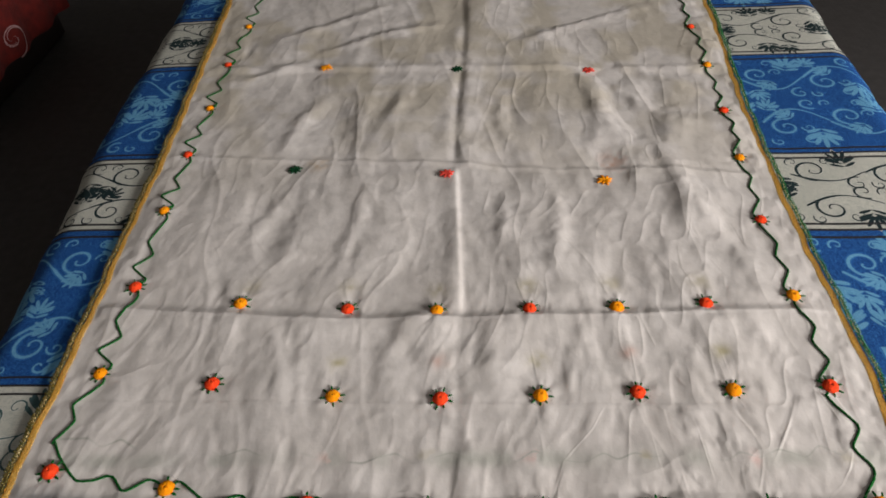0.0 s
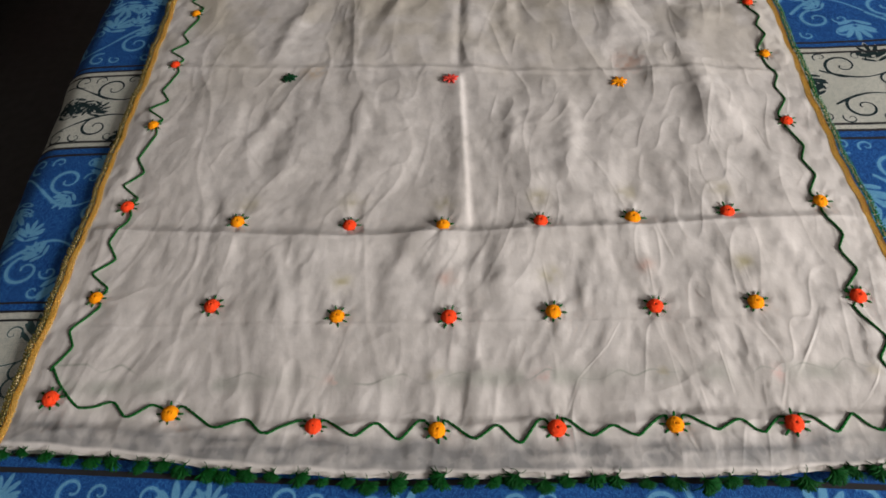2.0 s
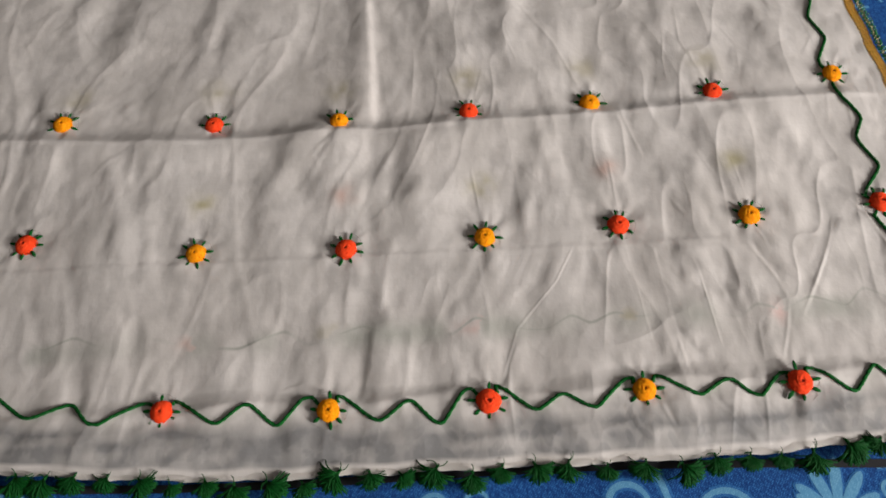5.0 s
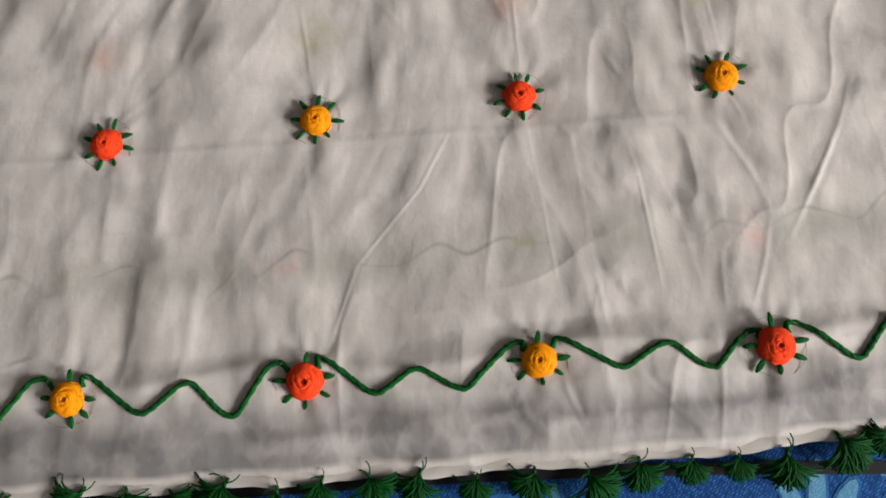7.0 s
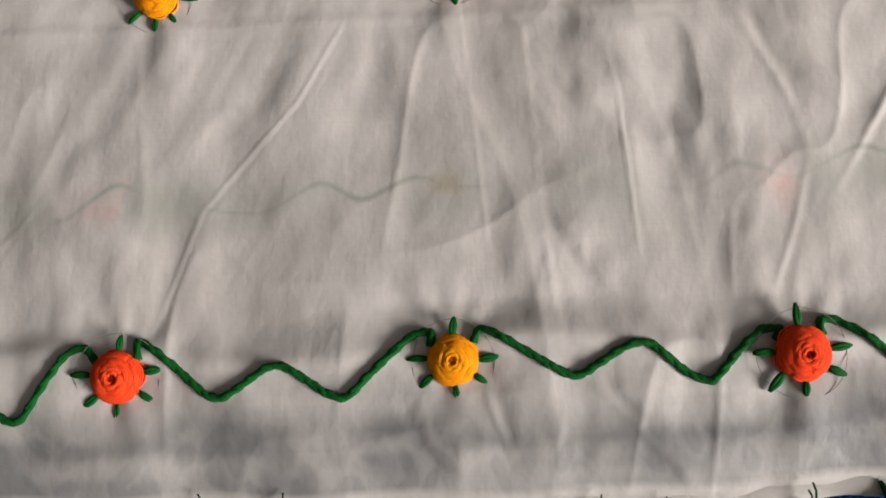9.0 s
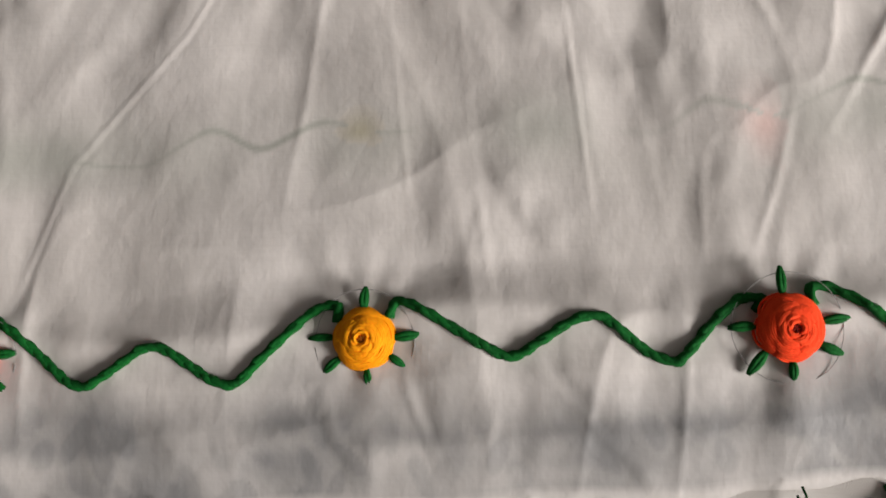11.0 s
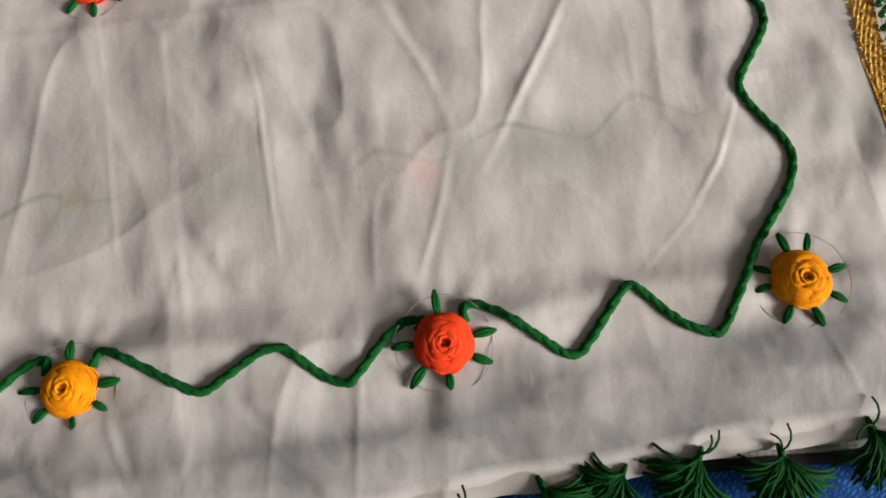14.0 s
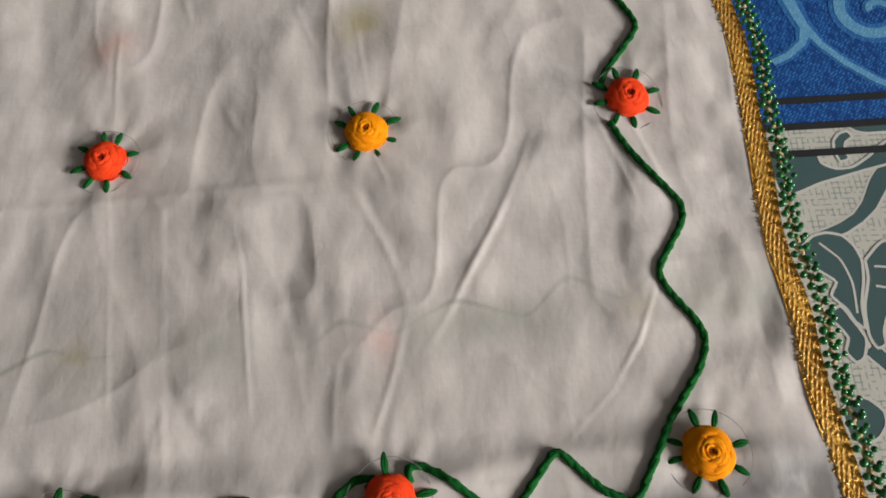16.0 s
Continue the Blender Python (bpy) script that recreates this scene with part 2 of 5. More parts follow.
def vnoise(x, y, scale, seed):
    """Smooth value noise on arrays, cells of 1/scale metres."""
    g = lattice(seed)
    x, y = np.asarray(x, float) * scale + 100.3, np.asarray(y, float) * scale + 100.7
    i, j = np.floor(x).astype(int), np.floor(y).astype(int)
    u, v = x - i, y - j
    u, v = u * u * u * (u * (u * 6 - 15) + 10), v * v * v * (v * (v * 6 - 15) + 10)
    a, b = g[i % 64, j % 64], g[(i + 1) % 64, j % 64]
    c, d = g[i % 64, (j + 1) % 64], g[(i + 1) % 64, (j + 1) % 64]
    return (a * (1 - u) + b * u) * (1 - v) + (c * (1 - u) + d * u) * v


# ---- the plan of the embroidered cloth ----
TOP = 0.497                        # height of the cloth on the bed
Y_END = 1.45
EDGE_L = ((-0.06, -0.528), (0.03, -0.524), (0.17, -0.527), (0.33, -0.532), (0.45, -0.538), (0.60, -0.543), (0.74, -0.550), (0.93, -0.562), (1.21, -0.580), (1.5, -0.600))
EDGE_R = ((-0.06, 0.4440), (-0.028, 0.4430), (0.0, 0.4410), (0.037, 0.4410), (0.075, 0.4425), (0.12, 0.4465), (0.159, 0.4495), (0.199, 0.4515), (0.29, 0.450), (0.40, 0.449), (0.50, 0.451), (0.61, 0.454), (0.73, 0.459), (0.89, 0.471), (1.09, 0.488), (1.5, 0.509))
HEM = ((-0.56, -0.004), (-0.50, -0.008), (-0.38, -0.020), (-0.25, -0.036), (-0.13, -0.045), (0.01, -0.046), (0.13, -0.047), (0.24, -0.047), (0.33, -0.043), (0.41, -0.040), (0.47, -0.034))


def curve_at(table, k):
    a = np.array(table)
    return np.interp(k, a[:, 0], a[:, 1])


def edge_l(y):
    return curve_at(EDGE_L, y) + 0.0009 * np.sin(np.asarray(y) * 95) + 0.001 * np.sin(np.asarray(y) * 41 + 1)


def edge_r(y):
    return curve_at(EDGE_R, y) + 0.0007 * np.sin(np.asarray(y) * 105 + 2) + 0.0010 * np.sin(np.asarray(y) * 47)


def hem_y(x):
    return curve_at(HEM, x) + 0.0009 * np.sin(np.asarray(x) * 90)


# woven roses: x, y, colour
ROSES = [(-0.4856, 0.0463, "r"), (-0.3466, 0.0263, "y"), (-0.1878, 0.0068, "r"), (-0.060, 0.0, "y"), (0.060, 0.0, "r"), (0.1758, 0.0015, "y"), (0.289, -0.0003, "r"), (0.3985, 0.0046, "y"),
         (-0.3323, 0.1658, "r"), (-0.1795, 0.1453, "y"), (-0.050, 0.1393, "r"), (0.0675, 0.1430, "y"), (0.1804, 0.1461, "r"), (0.2894, 0.1468, "y"), (-0.4816, 0.1842, "y"), (0.4005, 0.1520, "r"),
         (-0.3277, 0.2984, "y"), (-0.1791, 0.2848, "r"), (-0.0591, 0.2759, "y"), (0.0622, 0.2774, "r"), (0.1754, 0.2803, "y"), (0.2889, 0.2821, "r"), (-0.4883, 0.336, "r"), (0.403, 0.2948, "y"),
         (-0.4974, 0.5003, "y"), (0.4056, 0.4477, "r"), (-0.5065, 0.6573, "r"), (0.4162, 0.6017, "y"), (-0.5085, 0.809, "y"), (0.4247, 0.7394, "r"), (-0.5152, 0.9764, "r"), (0.433, 0.8975, "y"),
         (-0.512, 1.151, "y"), (0.437, 1.059, "r"), (-0.515, 1.33, "r"), (0.441, 1.22, "y")]
FLAT = [(-0.3078, 0.6055, "g"), (-0.053, 0.5725, "p"), (0.1958, 0.5513, "y"), (-0.3054, 0.9449, "y"), (-0.0425, 0.9184, "g"), (0.2096, 0.8996, "p")]

# sharp creases: height and width in millimetres, then the line
CREASES = [(0.9, 1.1, ((0.139, 0.127), (0.122, 0.097), (0.102, 0.075), (0.087, 0.058), (0.077, 0.031), (0.070, 0.014))),
           (0.8, 1.0, ((0.231, 0.126), (0.2375, 0.093), (0.239, 0.064), (0.241, 0.032))),
           (1.3, 1.9, ((0.358, 0.142), (0.351, 0.125), (0.338, 0.101), (0.316, 0.066), (0.308, 0.054))),
           (0.9, 1.2, ((0.396, 0.074), (0.394, 0.066), (0.384, 0.047), (0.371, 0.030), (0.346, 0.009))),
           (0.8, 1.3, ((0.391, 0.125), (0.397, 0.089))),
           (0.8, 1.4, ((0.291, 0.137), (0.297, 0.121))),
           (1.0, 2.5, ((0.282, 0.122), (0.295, 0.090), (0.300, 0.070))),
           (0.9, 1.8, ((0.300, 0.066), (0.292, 0.041), (0.283, 0.019))),
           (1.0, 2.0, ((0.258, 0.228), (0.270, 0.190), (0.276, 0.172))),
           (1.1, 1.4, ((0.288, 0.205), (0.291, 0.162))),
           (0.9, 1.2, ((0.182, 0.134), (0.186, 0.085), (0.188, 0.058), (0.190, 0.030))),
           (0.8, 2.0, ((0.196, 0.134), (0.205, 0.120), (0.207, 0.080), (0.209, 0.040), (0.212, 0.010))),
           (0.7, 2.2, ((0.214, 0.058), (0.226, 0.044))), (0.7, 2.4, ((0.206, 0.096), (0.216, 0.078))),
           (1.0, 2.6, ((0.222, -0.007), (0.241, -0.029), (0.258, -0.046))),
           (0.8, 2.0, ((0.186, -0.009), (0.196, -0.036))), (0.8, 2.0, ((0.213, -0.009), (0.207, -0.040))),
           (0.9, 1.4, ((0.182, 0.165), (0.182, 0.212))), (1.0, 2.0, ((0.200, 0.272), (0.213, 0.215))),
           (0.8, 1.6, ((0.400, 0.142), (0.407, 0.112))), (0.9, 1.8, ((0.410, -0.004), (0.420, -0.016), (0.434, -0.024))),
           (0.8, 1.6, ((0.402, -0.010), (0.409, -0.034))), (0.8, 2.2, ((0.413, 0.018), (0.430, 0.046))),
           (0.7, 2.4, ((0.060, 0.128), (0.066, 0.060))), (0.8, 2.4, ((-0.163, 0.136), (-0.172, 0.090), (-0.192, 0.036))),
           (1.0, 1.6, ((-0.052, 0.262), (-0.050, 0.160))), (0.9, 2.0, ((-0.062, 0.262), (-0.058, 0.160))),
           (0.8, 1.6, ((0.066, 0.160), (0.060, 0.215))), (0.8, 1.6, ((-0.180, 0.160), (-0.172, 0.200))),
           (0.9, 1.8, ((-0.183, 0.298), (-0.190, 0.345))), (0.9, 1.8, ((-0.172, 0.298), (-0.158, 0.340))),
           (0.9, 1.8, ((-0.062, 0.290), (-0.070, 0.335))), (0.9, 1.8, ((0.056, 0.292), (0.046, 0.335))), (0.9, 1.8, ((0.068, 0.292), (0.078, 0.330))),
           (1.0, 2.2, ((0.170, 0.295), (0.150, 0.360), (0.120, 0.420))), (1.0, 2.2, ((0.286, 0.297), (0.272, 0.350), (0.276, 0.40))),
           (0.9, 2.4, ((-0.30, 0.38), (-0.335, 0.43), (-0.36, 0.48))), (0.8, 2.0, ((-0.37, 0.37), (-0.41, 0.45))), (0.8, 2.0, ((-0.40, 0.50), (-0.445, 0.42))),
           (4.2, 15.0, ((0.190, 0.890), (0.215, 0.760), (0.235, 0.650))), (4.5, 16.0, ((0.240, 0.840), (0.310, 0.740), (0.390, 0.680))),
           (4.0, 14.0, ((0.290, 0.910), (0.400, 0.800))), (4.0, 16.0, ((-0.480, 0.900), (-0.400, 0.940), (-0.330, 0.985))),
           (4.0, 18.0, ((-0.280, 0.840), (-0.330, 0.740), (-0.335, 0.640))), (3.4, 16.0, ((-0.300, 0.590), (-0.320, 0.500), (-0.350, 0.420))),
           (4.0, 14.0, ((-0.330, 1.010), (-0.200, 1.080), (-0.060, 1.120))), (4.0, 14.0, ((-0.420, 1.080), (-0.200, 1.220))),
           (4.0, 18.0, ((0.060, 1.000), (0.200, 1.100), (0.380, 1.180))), (4.4, 18.0, ((0.300, 0.600), (0.310, 0.500), (0.345, 0.420))),
           (3.6, 16.0, ((0.340, 0.420), (0.370, 0.340))), (2.8, 12.0, ((-0.180, 0.560), (-0.185, 0.470), (-0.205, 0.380))),
           (2.8, 12.0, ((0.120, 0.530), (0.115, 0.440), (0.100, 0.350))), (2.6, 12.0, ((0.040, 0.520), (0.030, 0.420))),
           (2.6, 12.0, ((0.050, 0.840), (0.035, 0.740), (0.050, 0.660))), (3.0, 14.0, ((-0.140, 0.860), (-0.160, 0.720))),
           (2.2, 12.0, ((-0.27, 0.255), (-0.262, 0.195))), (2.2, 12.0, ((-0.10, 0.250), (-0.120, 0.190))), (2.0, 12.0, ((0.125, 0.250), (0.115, 0.190))), (2.4, 14.0, ((0.34, 0.255), (0.355, 0.180)))]


# soft folds, steep on their west side: rise and width in millimetres, then the line
DUNES = [(2.6, 61.1, ((0.322, 0.711), (0.274, 0.47))), (2.0, 35.1, ((0.206, 0.843), (0.189, 0.667))), (1.6, 45.1, ((-0.328, 0.902), (-0.333, 0.688))),
         (1.8, 45.0, ((-0.294, 0.595), (-0.303, 0.403))), (1.0, 24.0, ((-0.178, 0.567), (-0.18, 0.375))), (1.3, 35.0, ((0.11, 0.425), (0.101, 0.322))),
         (1.8, 45.0, ((0.335, 0.417), (0.324, 0.306))), (1.2, 27.2, ((-0.025, 1.221), (-0.033, 0.971))), (1.0, 21.0, ((-0.028, 0.902), (-0.033, 0.606))),
         (1.2, 35.1, ((-0.155, 0.807), (-0.193, 0.663))), (1.2, 33.0, ((0.049, 0.541), (0.05, 0.362))), (1.0, 24.0, ((-0.097, 0.256), (-0.097, 0.195))),
         (1.0, 30.0, ((-0.247, 0.259), (-0.239, 0.198))), (1.0, 26.0, ((0.005, 0.253), (-0.003, 0.194))), (1.2, 28.0, ((0.159, 0.25), (0.155, 0.191))),
         (1.2, 22.0, ((0.269, 0.238), (0.278, 0.189))), (1.2, 36.0, ((-0.453, 0.564), (-0.459, 0.402))), (1.2, 26.0, ((0.265, 0.654), (0.234, 0.533))),
         (0.9, 20.0, ((0.251, 0.402), (0.244, 0.303))), (1.0, 57.1, ((0.307, 0.786), (0.389, 0.689))), (0.5, 18.2, ((-0.027, 0.121), (-0.027, 0.05))),
         (1.5, 28.3, ((-0.112, 0.248), (-0.073, 0.186))), (0.9, 22.2, ((-0.005, 0.232), (-0.001, 0.193))), (0.8, 15.1, ((0.05, 0.119), (0.053, 0.082))),
         (1.0, 21.2, ((0.106, 0.207), (0.099, 0.171))), (1.0, 17.1, ((0.241, 0.188), (0.245, 0.151))), (0.7, 12.0, ((0.197, 0.058), (0.194, 0.034))),
         (0.55, 5.0, ((0.215, 0.044), (0.224, 0.03))), (0.8, 12.2, ((0.263, 0.089), (0.259, 0.069))), (0.5, 6.1, ((0.213, 0.104), (0.225, 0.091))),
         (0.6, 11.0, ((0.164, 0.05), (0.162, 0.03))), (0.6, 11.0, ((0.226, 0.023), (0.229, 0.012))), (0.6, 10.2, ((0.276, 0.048), (0.268, 0.03))),
         (0.7, 8.1, ((0.22, -0.014), (0.22, -0.029))), (0.8, 8.1, ((0.285, -0.019), (0.281, -0.034))), (0.6, 7.1, ((0.192, -0.011), (0.195, -0.028))),
         (0.6, 6.1, ((0.164, -0.019), (0.17, -0.032))), (0.8, 6.0, ((0.233, -0.015), (0.248, -0.038))), (0.9, 10.2, ((0.223, 0.116), (0.221, 0.098))),
         (0.9, 11.2, ((0.283, 0.133), (0.306, 0.092))), (0.9, 10.0, ((0.357, 0.135), (0.324, 0.087))), (1.1, 9.1, ((0.392, 0.112), (0.385, 0.086))),
         (0.8, 8.1, ((0.39, 0.088), (0.388, 0.074))), (1.0, 9.1, ((0.425, 0.076), (0.422, 0.058))), (0.8, 8.1, ((0.441, 0.088), (0.435, 0.07))),
         (0.8, 14.1, ((0.259, 0.16), (0.263, 0.136))), (0.7, 13.2, ((0.266, 0.117), (0.264, 0.096))), (0.7, 13.2, ((0.343, 0.148), (0.335, 0.12))),
         (0.7, 8.1, ((0.396, 0.036), (0.383, 0.018)))]


def fine_creases():
    """Short hard wrinkles, mostly running up and down the cloth."""
    rg = random.Random(77)
    out = []
    for _ in range(120):
        x, y = rg.uniform(-0.50, 0.43), rg.uniform(-0.03, 0.62)
        if x > 0.03 and y < 0.28 and rg.random() < 0.5:
            x, y = rg.uniform(0.20, 0.42), rg.uniform(0.28, 0.60)
        a = math.pi / 2 + rg.gauss(0, 0.45)
        ln = rg.uniform(0.010, 0.038)
        bend = rg.uniform(-0.25, 0.25)
        mid = (x + ln * math.cos(a), y + ln * math.sin(a))
        end = (mid[0] + ln * math.cos(a + bend), mid[1] + ln * math.sin(a + bend))
        near = 0.0 < x < 0.36 and y < 0.13
        out.append((rg.uniform(0.30, 0.80) * (0.35 if near else 1.0), rg.uniform(1.2, 2.6), ((x, y), mid, end)))
    return out


CREASES += fine_creases()


def pleat(d, w, trough=0.55):
    """A crease in profile: a rounded ridge with a shallow trough on one side."""
    return np.exp(-(d / w) ** 2) - trough * np.exp(-((d - 1.9 * w) / (1.5 * w)) ** 2)


def relief(x, y):
    """Height of the cloth over its mean level."""
    x, y = np.asarray(x, float), np.asarray(y, float)
    far = np.clip((y - 0.15) / 0.45, 0, 1)
    wx, wy = x + 0.05 * y + 0.020 * vnoise(x, y, 8, 21), y + 0.03 * vnoise(x, y, 6, 22)
    z = (0.0015 + 0.0030 * far) * vnoise(wx, wy * 0.6, 9, 1) + (0.0013 + 0.0006 * far) * vnoise(wx, wy * 0.34, 26, 2)
    z += (0.00095 - 0.0004 * far) * vnoise(wx + 0.10 * y, wy * 0.42, 54, 3) + (0.00030 - 0.00016 * far) * vnoise(wx - 0.2 * y, wy * 0.5, 110, 4)
    n = vnoise(wx + 0.1 * y, wy * 0.30, 17, 5)
    z += (0.0007 + 0.0003 * far) * (1 - np.abs(n)) ** 4
    n = vnoise(wx - 0.2 * y, wy * 0.42, 36, 6)
    z += 0.00055 * (1 - np.abs(n)) ** 5
    # the turned-up hem ends in a soft step just above the vine
    u = np.clip((0.020 + 0.004 * vnoise(x, y, 26, 53) - y) / 0.016, 0, 1)
    z += (0.0022 + 0.0009 * vnoise(x, y, 22, 54)) * u * u * (3 - 2 * u) * np.clip((y + 0.045) / 0.035, 0, 1)
    # ironed-in fold lines
    d = x - (-0.036 + 0.006 * np.sin(y * 7))
    up = np.clip((y - 0.27) / 0.02, 0, 1) * np.clip((0.595 - y) / 0.02, 0, 1)
    z += 0.0044 * up * np.where(d < 0, np.exp(-(d / 0.018) ** 2), np.exp(-(d / 0.0055) ** 2))
    z -= (0.0024 * np.clip((y - 0.60) / 0.03, 0, 1) + 0.0011 * np.clip((0.27 - y) / 0.02, 0, 1)) * np.exp(-(d / 0.0085) ** 2)
    yf = 0.263 + 0.10 * np.clip(-x - 0.2, 0, 1) + 0.012 * np.clip(x, 0, 1)
    d = y - yf
    z += 0.0044 * np.where(d > 0, np.exp(-(d / 0.0100) ** 2), np.exp(-(d / 0.030) ** 2)) + 0.0006 * np.exp(-(d / 0.0025) ** 2)
    z += 0.0011 * pleat(y - (0.600 - 0.10 * x), 0.006)
    z += 0.0022 * pleat((0.925 - 0.07 * x) - y, 0.011)
    z += 0.00022 * pleat(y - (0.131 - 0.02 * x), 0.0025) * (x < 0.27)
    z += 0.0006 * np.exp(-((y - (0.006 + 0.004 * np.sin(x * 40))) / 0.004) ** 2)
    for amp, wid, pts in CREASES:
        pad = 0.004 * wid + 0.006
        px, py = [q[0] for q in pts], [q[1] for q in pts]
        near = (x > min(px) - pad) & (x < max(px) + pad) & (y > min(py) - pad) & (y < max(py) + pad)
        if not near.any():
            continue
        xn, yn = x[near], y[near]
        best = np.full(xn.shape, 9.0)
        fade, run, done = np.ones(xn.shape), np.zeros(xn.shape), 0.0
        whole = sum(math.hypot(b[0] - a[0], b[1] - a[1]) for a, b in zip(pts, pts[1:]))
        for k, ((x0, y0), (x1, y1)) in enumerate(zip(pts, pts[1:])):
            ln = math.hypot(x1 - x0, y1 - y0)
            tx, ty = (x1 - x0) / ln, (y1 - y0) / ln
            s = (xn - x0) * tx + (yn - y0) * ty
            d = -(xn - x0) * ty + (yn - y0) * tx
            out = np.clip(-s, 0, None) + np.clip(s - ln, 0, None)
            dist = np.hypot(d, out)
            closer = dist < np.abs(best)
            best = np.where(closer, np.sign(d) * dist, best)
            run = np.where(closer, (done + np.clip(s, 0, ln)) / whole, run)
            done += ln
            end = np.where(s < 0, k == 0, k == len(pts) - 2)
            fade = np.where(closer, np.where(end, np.exp(-(out / (0.004 + 0.001 * wid)) ** 2), 1.0), fade)
        wob = (1 + 0.3 * vnoise(xn, yn, 60, 31)) if wid > 3 else 0.80 * (0.8 + 0.7 * vnoise(xn, yn, 45, 31))
        slim = 1.0 if wid > 3 else 0.68
        z[near] += 0.001 * slim * slim * amp * fade * wob * (0.15 + 0.75 * np.sin(math.pi * run) ** 0.7) * pleat(best, 0.001 * slim * wid, 0.55 if wid > 3 else 0.35)
    for rise, wid, ((x0, y0), (x1, y1)) in DUNES:
        w = 0.001 * wid
        ln = math.hypot(x1 - x0, y1 - y0)
        tx, ty = (x1 - x0) / ln, (y1 - y0) / ln
        pad = 4 * w + 0.03
        near = (x > min(x0, x1) - pad) & (x < max(x0, x1) + pad) & (y > min(y0, y1) - pad) & (y < max(y0, y1) + pad)
        if not near.any():
            continue
        along = (x[near] - x0) * tx + (y[near] - y0) * ty
        d = -(x[near] - x0) * ty + (y[near] - y0) * tx + 0.15 * w * vnoise(x[near], y[near], 0.9 / w, 51)
        out = np.clip(-along, 0, None) + np.clip(along - ln, 0, None)
        u = np.clip(d / w + 0.5, 0, 1)
        fall = np.exp(-(np.clip(d - 0.5 * w, 0, None) / (1.7 * w)) ** 2)
        z[near] += 0.001 * rise * (2.0 if wid > 19 else 1.25) * u * u * (3 - 2 * u) * fall * np.exp(-(out / (0.5 * w + 0.006)) ** 2) * (1 + 0.3 * vnoise(x[near], y[near], 0.7 / w, 52))
    for i, (fx, fy, _) in enumerate(ROSES):
        near = (np.abs(x - fx) < 0.07) & (np.abs(y - fy) < 0.07)
        if near.any():
            dx, dy = x[near] - fx, y[near] - fy
            r, a = np.hypot(dx, dy), np.arctan2(dy, dx)
            w = np.exp(-((r - 0.016) / 0.016) ** 2)
            z[near] += w * (0.00036 * np.cos(4 * a + i) + 0.00020 * np.cos(7 * a + 2 * i)) + 0.00020 * np.exp(-((r - 0.020) / 0.010) ** 2) * np.maximum(0, np.sin(a)) ** 2 * np.cos(13 * a + i)
            z[near] -= 0.0009 * np.exp(-(r / 0.014) ** 2)
    return np.maximum(z, -0.0031) + 0.0


def height(x, y):
    return float(TOP + relief(np.array([x]), np.array([y]))[0])


def heights(pts):
    a = np.array(pts, float)
    return TOP + relief(a[:, 0], a[:, 1])


def smooth_line(pts, step):
    """A rounded line through the points, at even steps."""
    p = [Vector((q[0], q[1], 0)) for q in pts]
    p = [p[0] * 2 - p[1]] + p + [p[-1] * 2 - p[-2]]
    out = []
    for i in range(1, len(p) - 2):
        n = max(2, int((p[i + 1] - p[i]).length / step))
        for k in range(n):
            t = k / n
            a, b, c, d = p[i - 1], p[i], p[i + 1], p[i + 2]
            h00, h10, h01, h11 = 2 * t**3 - 3 * t**2 + 1, t**3 - 2 * t**2 + t, -2 * t**3 + 3 * t**2, t**3 - t**2
            q = b * h00 + (c - a) * 0.32 * h10 + c * h01 + (d - b) * 0.32 * h11
            out.append((q.x, q.y))
    out.append((p[-2].x, p[-2].y))
    return out


# ---- the room ----
def wall_with_window():
    x0, x1, y0, y1, z1 = WIN[0], WIN[0] + 0.2, -2.6, 4.0, 2.8
    a, b, c, d = WIN[1] - WIN_W / 2, WIN[1] + WIN_W / 2, WIN[2] - WIN_H / 2, WIN[2] + WIN_H / 2
    bm = bmesh.new()
    for q in ((y0, 0, a, z1), (b, 0, y1, z1), (a, 0, b, c), (a, d, b, z1)):
        piece = box(x0, q[0], q[1], x1, q[2], q[3])
        tmp = bpy.data.meshes.new("tmp")
        piece.to_mesh(tmp)
        piece.free()
        bm.from_mesh(tmp)
        bpy.data.meshes.remove(tmp)
    return bm_mesh("wall_east", bm, M_WALL)


structure("floor", bm_mesh("floor", box(-2.8, -2.8, -0.1, 3.6, 4.2, 0.0), M_FLOOR), "dark stone floor in deep shade", "floor")
structure("ceiling", bm_mesh("ceiling", box(-2.8, -2.8, 2.8, 3.6, 4.2, 2.9), M_WALL), "dark ceiling of an unlit room", "ceiling")
structure("wall_east", wall_with_window(), "dark painted wall with a window opening", "wall")
structure("wall_west", bm_mesh("wall_west", box(-2.8, -2.6, 0, -2.6, 4.0, 2.8), M_WALL), "dark painted wall in shade", "wall")
structure("wall_north", bm_mesh("wall_north", box(-2.8, 4.0, 0, 3.6, 4.2, 2.8), M_WALL), "dark painted wall in shade", "wall")
structure("wall_south", bm_mesh("wall_south", box(-2.8, -2.8, 0, 3.6, -2.6, 2.8), M_WALL), "dark painted wall in shade", "wall")
window = thing("window_1", "wooden window frame in a dark wall", "window", (WIN[0] + 0.1, WIN[1], WIN[2] - WIN_H / 2), "structure")
